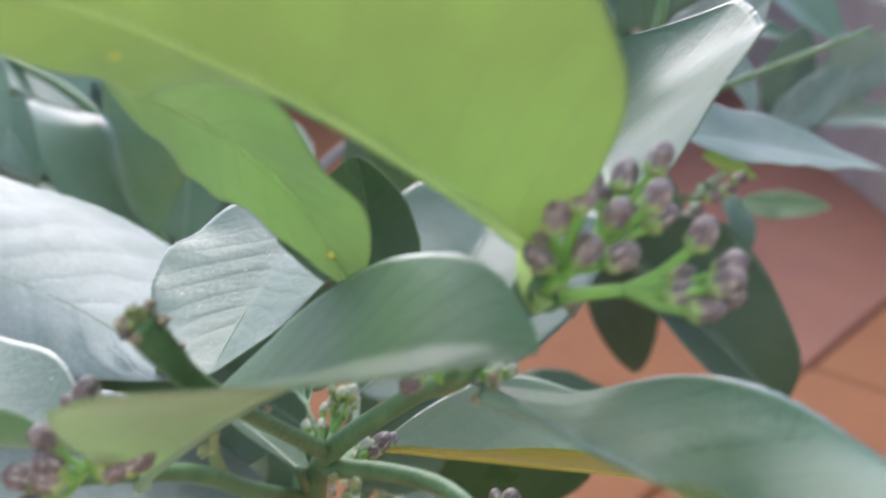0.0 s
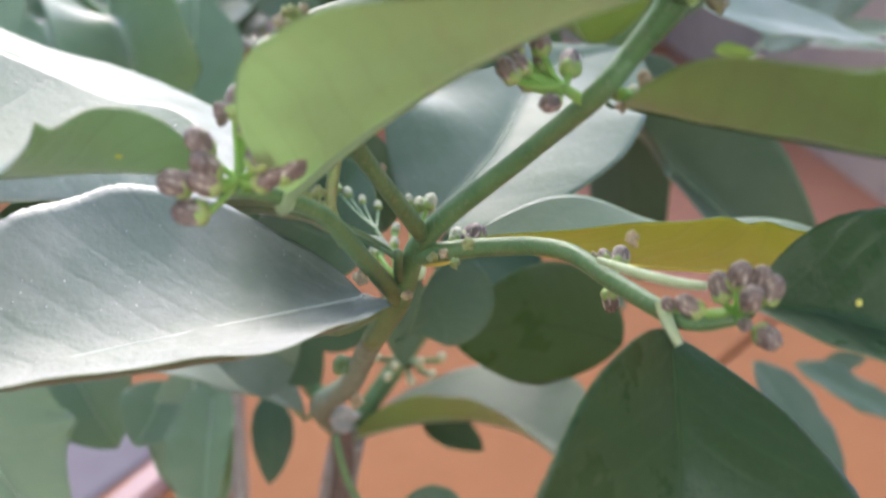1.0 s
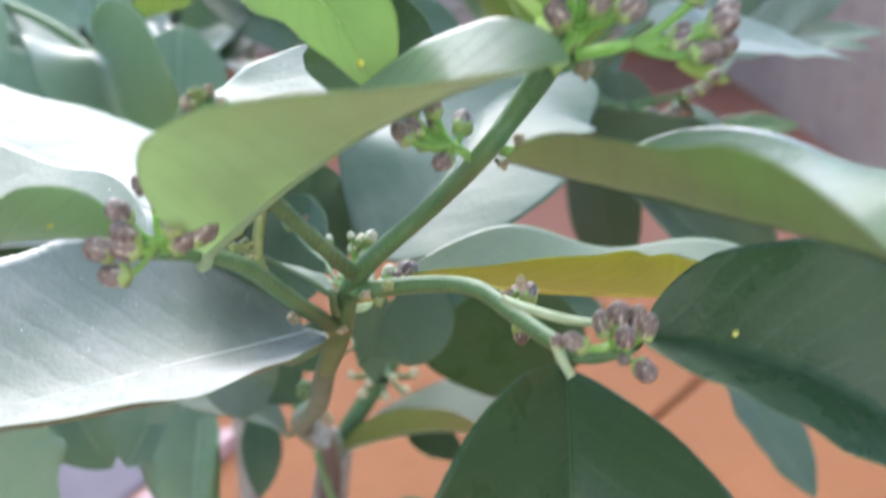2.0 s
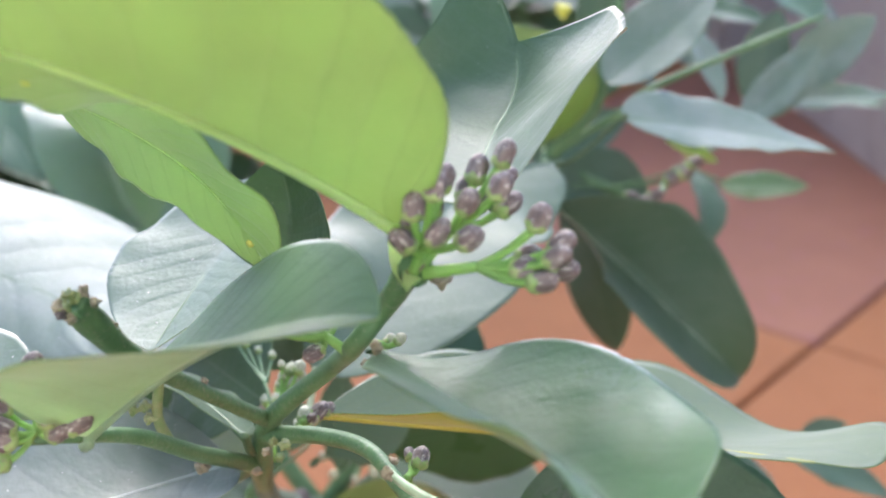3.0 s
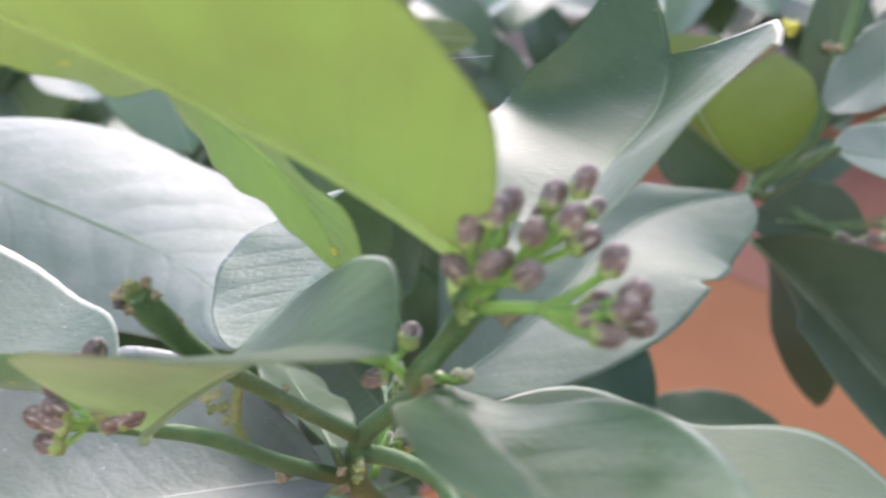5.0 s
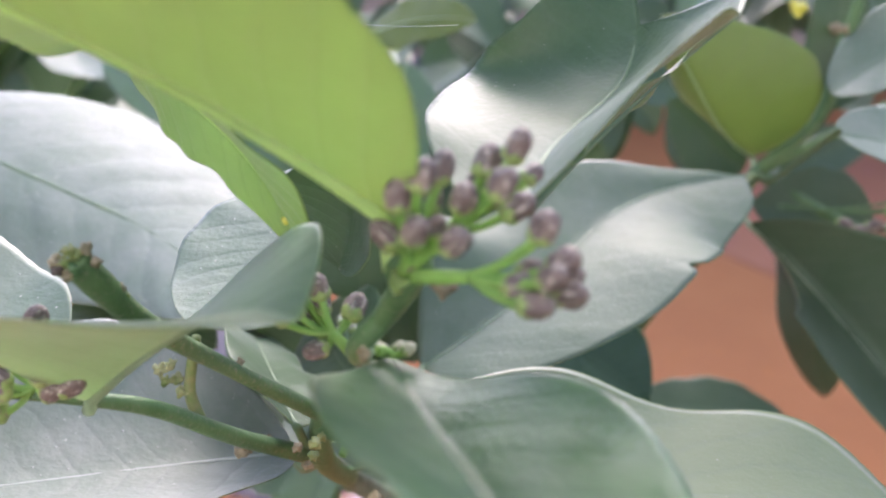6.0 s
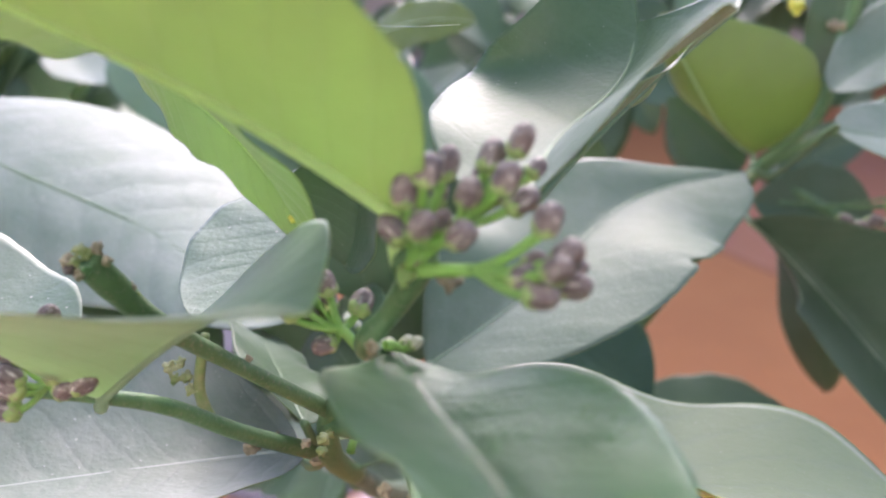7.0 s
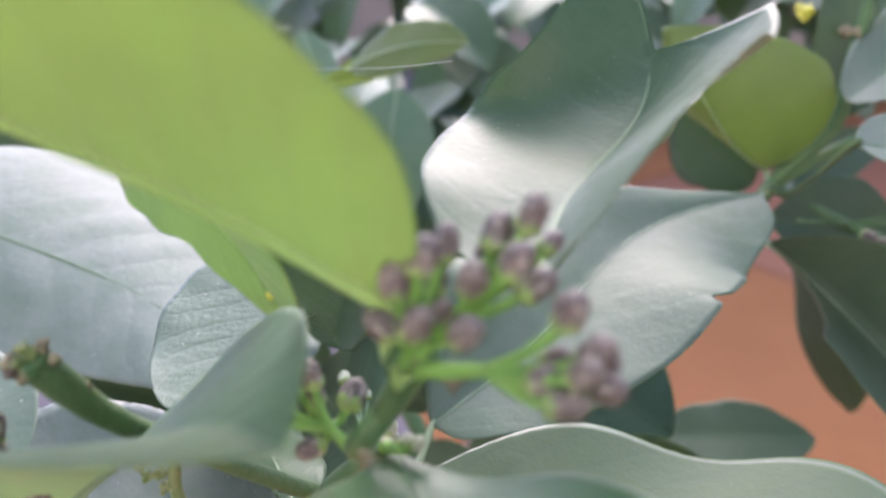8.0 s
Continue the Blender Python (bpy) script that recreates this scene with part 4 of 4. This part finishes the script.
leaf(shrub, (-0.0306, 0.6087, 0.7057), (-0.0388, 0.6025, 0.7511), (0.168, -0.98, -0.105), (-0.001, -0.011, 0.024, 0.024, 0.199, 0.215, 0.028, -0.008), rows=34)
leaf(shrub, (0.0691, 0.6313, 0.7175), (0.0225, 0.6127, 0.7642), (0.484, -0.864, 0.139), (0.001, 0.001, 0.022, 0.022, 0.156, 0.149, 0.001, 0.001), 'mature', rows=34)
leaf(shrub, (0.0262, 0.6975, 0.7473), (-0.0356, 0.6673, 0.7778), (0.57, -0.582, 0.579), (0, 0, 0.02, 0.02, 0.15, 0.15, 0, 0), rows=34)
leaf(shrub, (0.2629, 0.7903, 0.7142), (0.2915, 0.8215, 0.7854), (0.051, -0.922, 0.383), (0, 0, 0.022, 0.022, 0.15, 0.15, 0, 0), 'dull', rows=34)
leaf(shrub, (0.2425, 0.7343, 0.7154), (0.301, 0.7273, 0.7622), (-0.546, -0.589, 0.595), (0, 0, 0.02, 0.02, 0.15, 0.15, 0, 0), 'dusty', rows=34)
leaf(shrub, (0.1063, 0.5769, 0.7709), (0.117, 0.5966, 0.8184), (-0.028, -0.921, 0.389), (0, 0, 0.02, 0.02, 0.15, 0.15, 0, 0), 'mature', rows=34)
leaf(shrub, (0.2281, 0.8673, 0.7848), (0.2911, 0.8377, 0.7717), (-0, -0.406, 0.914), (0, 0, 0.016, 0.016, 0.15, 0.15, 0, 0), 'mature', rows=34)
leaf(shrub, (-0.3037, 0.5655, 0.8177), (-0.24, 0.5058, 0.7545), (0.096, -0.674, 0.733), (0, 0, 0.036, 0.036, 0.15, 0.15, 0, 0), 'bluish', rows=34)
leaf(shrub, (-0.1822, 0.7168, 0.7571), (-0.1794, 0.6368, 0.6606), (0.098, -0.765, 0.637), (0, 0, 0.036, 0.036, 0.15, 0.15, 0, 0), 'bluish', rows=34)
leaf(shrub, (0.1523, 0.5726, 0.7449), (0.1798, 0.5516, 0.7376), (0.533, 0.45, 0.716), (0, 0, 0.014, 0.014, 0.15, 0.15, 0, 0), 'young', rows=34)
leaf(shrub, (-0.1063, 0.3793, 0.6846), (-0.1439, 0.3785, 0.7122), (0.32, -0.854, 0.41), (0, 0, 0.03, 0.03, 0.15, 0.15, 0, 0), rows=34)
leaf(shrub, (-0.0701, 0.7013, 0.6841), (-0.0156, 0.72, 0.7407), (-0.109, -0.908, 0.405), (0, 0, 0.028, 0.028, 0.15, 0.15, 0, 0), rows=34)
leaf(shrub, (-0.0575, 0.712, 0.6847), (-0.012, 0.7275, 0.7409), (-0.122, -0.927, 0.355), (0, 0, 0.024, 0.024, 0.15, 0.15, 0, 0), rows=34)
# separate blade added to show the creased leaf's olive underside
leaf(shrub, (0.0329, 0.1945, 0.8373), (0.0682, 0.2788, 0.8649), (-0.5, 0.55, 0.6), (0.02, -0.03, 0.0035, 0.0032, 0.1, 0.1, 0.05, 0.1), rows=34, label='olive underside strip of the creased leaf, added as its own blade')
leaf(shrub, (-0.043, 0.3396, 0.7193), (-0.061, 0.356, 0.760), (0.1, -0.9, 0.42), (0.03, 0.0, 0.0168, 0.0156, 0.15, 0.15, 0.05, 0.1), 'mature', rows=34)
leaf(shrub, (0.3014, 0.9045, 0.6891), (0.3875, 0.8655, 0.7719), (-0.45, -0.35, 0.82), (0.05, 0.03, 0.0144, 0.0133, 0.2, 0.2, 0.05, 0.1), 'bluish', rows=34)
leaf(shrub, (0.3014, 0.9045, 0.6891), (0.3967, 0.8348, 0.6963), (-0.1, -0.45, 0.88), (0.05, 0.0, 0.0122, 0.0122, 0.2, 0.2, 0.05, 0.1), 'bluish', rows=34)
leaf(shrub, (-0.2349, 0.5, 0.5987), (-0.1953, 0.46, 0.5453), (0.2, -0.75, 0.6), (0.05, 0.03, 0.03, 0.03, 0.25, 0.22, 0.06, 0.2), 'bluish', rows=34)
leaf(shrub, (-0.1507, 0.47, 0.5931), (-0.1367, 0.43, 0.5165), (-0.3, -0.7, 0.65), (0.05, 0.03, 0.026, 0.026, 0.25, 0.22, 0.06, 0.2), 'bluish', rows=34)
leaf(shrub, (-0.0897, 0.42, 0.6172), (-0.1315, 0.4, 0.6455), (0.1, -0.75, 0.65), (0.05, 0.03, 0.024, 0.024, 0.25, 0.22, 0.06, 0.2), 'dusty', rows=34)
leaf(shrub, (-0.1014, 0.45, 0.6257), (-0.0786, 0.43, 0.6017), (-0.1, -0.8, 0.55), (0.05, 0.03, 0.017, 0.017, 0.25, 0.22, 0.06, 0.2), 'mature', rows=34)
leaf(shrub, (-0.1074, 0.3, 0.7342), (-0.1726, 0.3, 0.7406), (0.1, -0.5, 0.86), (0.06, 0.02, 0.018, 0.016, 0.2, 0.2, 0.05, 0.2), 'mature', rows=34)
leaf(shrub, (0.0578, 0.75, 0.6824), (0.0138, 0.75, 0.7403), (0.1, -0.9, 0.4), (0.05, 0.03, 0.034, 0.03, 0.2, 0.2, 0.05, 0.2), 'dull', rows=34)
leaf(shrub, (0.0802, 0.75, 0.6772), (0.1582, 0.75, 0.7193), (-0.2, -0.8, 0.55), (0.05, 0.03, 0.022, 0.02, 0.2, 0.2, 0.05, 0.2), 'dull', rows=34)
leaf(shrub, (-0.064, 0.34, 0.742), (-0.082, 0.345, 0.785), (0.25, -0.85, 0.4), (0.04, 0.02, 0.018, 0.018, 0.2, 0.2, 0.05, 0.2), 'mature', rows=34)
leaf(shrub, (0.1092, 0.58, 0.779), (0.1083, 0.6, 0.8528), (0.2, -0.9, 0.2), (0.05, 0.03, 0.018, 0.016, 0.2, 0.2, 0.05, 0.2), 'mature', rows=34)
nub((0.1126, 0.548, 0.8202), 0.003, shrub, SCAR)
tube("branch", [(0.185, 0.68, 0.693), (0.2432, 0.7922, 0.681), (0.3014, 0.9045, 0.6891)], [0.0022, 0.002, 0.0016], STEM, shrub, "green side branch", 8)
bud_cluster(shrub, (-0.035, 0.52, 0.57), [(-0.0489, 0.4142, 0.6247), (-0.0399, 0.4123, 0.621), (-0.0277, 0.4124, 0.6224), (-0.0171, 0.413, 0.625), (-0.0221, 0.4101, 0.6171), (-0.0346, 0.4151, 0.6283), (-0.0321, 0.4092, 0.614), (-0.0435, 0.4104, 0.616)], 0.0024, pale=True, stalk_r=.0014, stalk_mat=STEM)
bud_cluster(shrub, (0.0195, 0.1625, 0.836), [(0.0374, 0.168, 0.858), (0.0319, 0.1693, 0.8544), (0.0363, 0.1622, 0.8531), (0.0379, 0.1663, 0.8479), (0.0298, 0.1622, 0.85), (0.0293, 0.172, 0.8494, 0.85), (0.0385, 0.1746, 0.8512, 0.7), (0.0327, 0.17, 0.8475, 0.7)], 0.0025, label='cluster of purple flower buds on bright green stalks', stalk_r=.0008)
bud_cluster(shrub, (0.0185, 0.1625, 0.835), [(0.0252, 0.1647, 0.8541), (0.0234, 0.1596, 0.8542), (0.0193, 0.159, 0.8504), (0.0168, 0.1596, 0.843), (0.0239, 0.1543, 0.8464), (0.0299, 0.1566, 0.8445), (0.023, 0.166, 0.848, 0.8), (0.0179, 0.1652, 0.8447, 0.75), (0.0245, 0.1627, 0.8444, 0.7)], 0.0025, label='cluster of purple flower buds on bright green stalks', stalk_r=.0008)
bud_cluster(shrub, (0.0205, 0.162, 0.835), [(0.0439, 0.16, 0.8471), (0.048, 0.1562, 0.843), (0.0407, 0.1572, 0.8376), (0.044, 0.1543, 0.836), (0.0485, 0.1583, 0.8367), (0.0469, 0.153, 0.8415), (0.0413, 0.1614, 0.8389, 0.8), (0.0437, 0.1609, 0.8357, 0.75), (0.0486, 0.1612, 0.8382, 0.7)], 0.0025, label='cluster of purple flower buds on bright green stalks', stalk_r=.0009)
bud_cluster(shrub, (0.0012, 0.1775, 0.8095), [(-0.0009, 0.185, 0.8158, 1.1), (-0.0059, 0.1764, 0.8096, 0.95), (-0.0077, 0.1826, 0.8205), (-0.0115, 0.1845, 0.8154), (-0.0144, 0.178, 0.8157), (-0.0127, 0.1838, 0.8192, 0.8), (-0.0072, 0.1832, 0.8165, 0.8), (-0.0105, 0.181, 0.813, 0.85), (-0.0118, 0.1795, 0.8165, 0.9)], 0.0023, label='small cluster of buds', stalk_r=.0008)
bud_cluster(shrub, (-0.066, 0.166, 0.795), [(-0.0669, 0.1674, 0.8118), (-0.0659, 0.1666, 0.8075, 0.7), (-0.0736, 0.1621, 0.8054), (-0.0628, 0.1616, 0.8033), (-0.0576, 0.1638, 0.7998), (-0.0724, 0.1594, 0.8016), (-0.0784, 0.161, 0.7979), (-0.0758, 0.16, 0.7925), (-0.0727, 0.1589, 0.7988), (-0.0617, 0.1628, 0.7984)], 0.0027, label='cluster of purple flower buds')
bud_cluster(shrub, (-0.0385, 0.272, 0.736), [(-0.0589, 0.3069, 0.7483, 1.25), (-0.0545, 0.305, 0.7472, 0.9), (-0.0495, 0.303, 0.7452, 0.8), (-0.0442, 0.3014, 0.7436, 0.8)], 0.0018, pale=True, label='string of tiny pale green buds', stalk_r=.0005, stalk_mat=STEM)
bud_cluster(shrub, (-0.0355, 0.252, 0.742), [(-0.0308, 0.2676, 0.7558), (-0.0335, 0.2665, 0.7535, 0.85), (-0.0275, 0.266, 0.7572, 1.1), (-0.0298, 0.2645, 0.7518, 1.1), (-0.0272, 0.267, 0.7532, 0.9), (-0.0338, 0.2682, 0.7572, 0.7)], 0.0019, pale=True, label='clump of tiny pale buds', stalk_r=.0006)
bud_cluster(shrub, (-0.0365, 0.252, 0.731), [(-0.0446, 0.2878, 0.732, 1.3), (-0.0381, 0.2805, 0.7431, 0.9), (-0.0385, 0.2751, 0.7404, 0.9), (-0.0373, 0.2687, 0.7353, 0.8)], 0.0018, pale=True, label='tiny pale green buds', stalk_r=.0009)
bud_cluster(shrub, (-0.0225, 0.231, 0.7545), [(-0.0212, 0.2352, 0.7578), (-0.0188, 0.2342, 0.7562, 0.8), (-0.0232, 0.2345, 0.7552, 0.7)], 0.0021, pale=True, stalk_r=.0007)
bud_cluster(shrub, (0.033, 0.163, 0.768), [(0.028, 0.161, 0.7753), (0.0303, 0.1572, 0.7794), (0.0342, 0.1568, 0.7789), (0.0307, 0.151, 0.7774), (0.0364, 0.1559, 0.7769), (0.0355, 0.1525, 0.7684), (0.0311, 0.1536, 0.7707, 0.6), (0.0219, 0.1599, 0.7717), (0.0185, 0.1629, 0.7708, 0.6)], 0.0025, label='cluster of dark purple buds')
bud_cluster(shrub, (0.0125, 0.188, 0.767), [(0.0159, 0.198, 0.7665), (0.0129, 0.201, 0.7657, 0.7), (0.0133, 0.1935, 0.7579)], 0.0024)
bud_cluster(shrub, (-0.022, 0.232, 0.757), [(-0.0172, 0.2369, 0.7577), (-0.0145, 0.2388, 0.7575, 0.7), (-0.019, 0.2337, 0.7575, 0.6)], 0.0028)
bud_cluster(shrub, (0.008, 0.175, 0.812), [(0.0077, 0.1783, 0.8108), (0.0111, 0.1786, 0.8114), (0.0136, 0.1774, 0.8121)], 0.0013, pale=True)
bud_cluster(shrub, (0.0898, 0.5222, 0.7338), [(0.1212, 0.5069, 0.732), (0.1281, 0.505, 0.7298), (0.134, 0.5049, 0.7327), (0.1427, 0.5063, 0.742), (0.15, 0.5059, 0.7455), (0.1549, 0.5065, 0.751)], 0.0038, label='far cluster of brownish buds', stalk_r=.0006, stalk_mat=STEM)

# ---- the shrub behind ----
back = new("background_shrub")
back.location = (-0.25, 1.05, -0.03)
bpy.context.view_layer.update()
tagged(back, "dense dark green citrus shrub standing behind", "shrub")
tube("trunk", [(-0.25, 1.05, -0.03), (-0.24, 1.04, 0.3), (-0.25, 1.03, 0.55)], [0.012, 0.01, 0.008], BARK, back, "", 10)
tube("branch", [(-0.25, 1.03, 0.5), (-0.05, 1.3, 0.62), (0.16, 1.35, 0.72)], [0.007, 0.006, 0.005], BARK, back, "", 8)
TEMPLATES = []
for k, (arch, fold) in enumerate(((0.06, 0.25), (0.10, 0.35), (-0.05, 0.2), (0.03, 0.5))):
    ob = leaf(back, (0, 0, 0), (0, 0.095 + 0.006 * k, 0), (0, 0, 1), (arch, 0.02 * k - 0.03, 0.024 + 0.002 * k, 0.025, fold, fold * 0.8, 0.05, 0.3 * k - 0.4), ("bluish", "mature", "dusty", "bluish")[k], rows=16)
    TEMPLATES.append((ob.data, ob.children[0].data))
    for o in (*ob.children, ob):
        bpy.data.objects.remove(o)
rng = random.Random(11)


def leafy_twig(x, y, z, count, spread, root=(-0.25, 1.03, 0.53)):
    """A side branch of the shrub behind with its bunch of leaves."""
    tube("branch", [root, ((x + root[0]) / 2, (y + root[1]) / 2 + 0.03, root[2] + 0.35 * (z - root[2])), (x, y, z)], [0.005, 0.0038, 0.002], STEM, back, "", 6)
    for n in range(count):
        blade, rib = TEMPLATES[rng.randrange(4)]
        ob = attach(new("leaf", blade), back)
        a = rng.uniform(math.pi - 1.2, math.pi + 1.2)
        at = (x + rng.uniform(-spread, spread), y + rng.uniform(-spread, spread), z + rng.uniform(-spread, spread) * 0.8)
        ob.matrix_basis = Matrix.LocRotScale(at, Euler((rng.uniform(-1.1, -0.1), rng.uniform(-0.5, 0.5), a)), (1.25, rng.uniform(0.85, 1.3), 1))
        new("midrib", rib).parent = ob


for k in range(11):
    y = rng.uniform(0.82, 1.15)
    leafy_twig(rng.uniform(-0.75, -0.14), y, rng.uniform(0.60, 0.80), 7, 0.06)
for k in range(7):
    leafy_twig(rng.uniform(-0.12, 0.4), rng.uniform(1.0, 1.25), rng.uniform(0.75, 0.84), 7, 0.05, (0.16, 1.35, 0.72))
for k in range(6):
    leafy_twig(rng.uniform(-0.5, -0.15), rng.uniform(0.72, 0.95), rng.uniform(0.66, 0.76), 7, 0.055)
for k in range(5):
    leafy_twig(rng.uniform(-0.58, -0.3), rng.uniform(0.64, 0.78), rng.uniform(0.68, 0.79), 6, 0.05)

# ---- a strand of cobweb between two leaves ----
v, f = tube_data([(-0.0197, 0.2219, 0.8683), (-0.0103, 0.2404, 0.8647), (-0.0013, 0.2614, 0.8621)], [0.00005, 0.00005, 0.00005], 5)
tagged(new("cobweb", link_mesh("cobweb", v, f, [SILK])), "thin white cobweb strand hanging between two leaves", "cobweb")
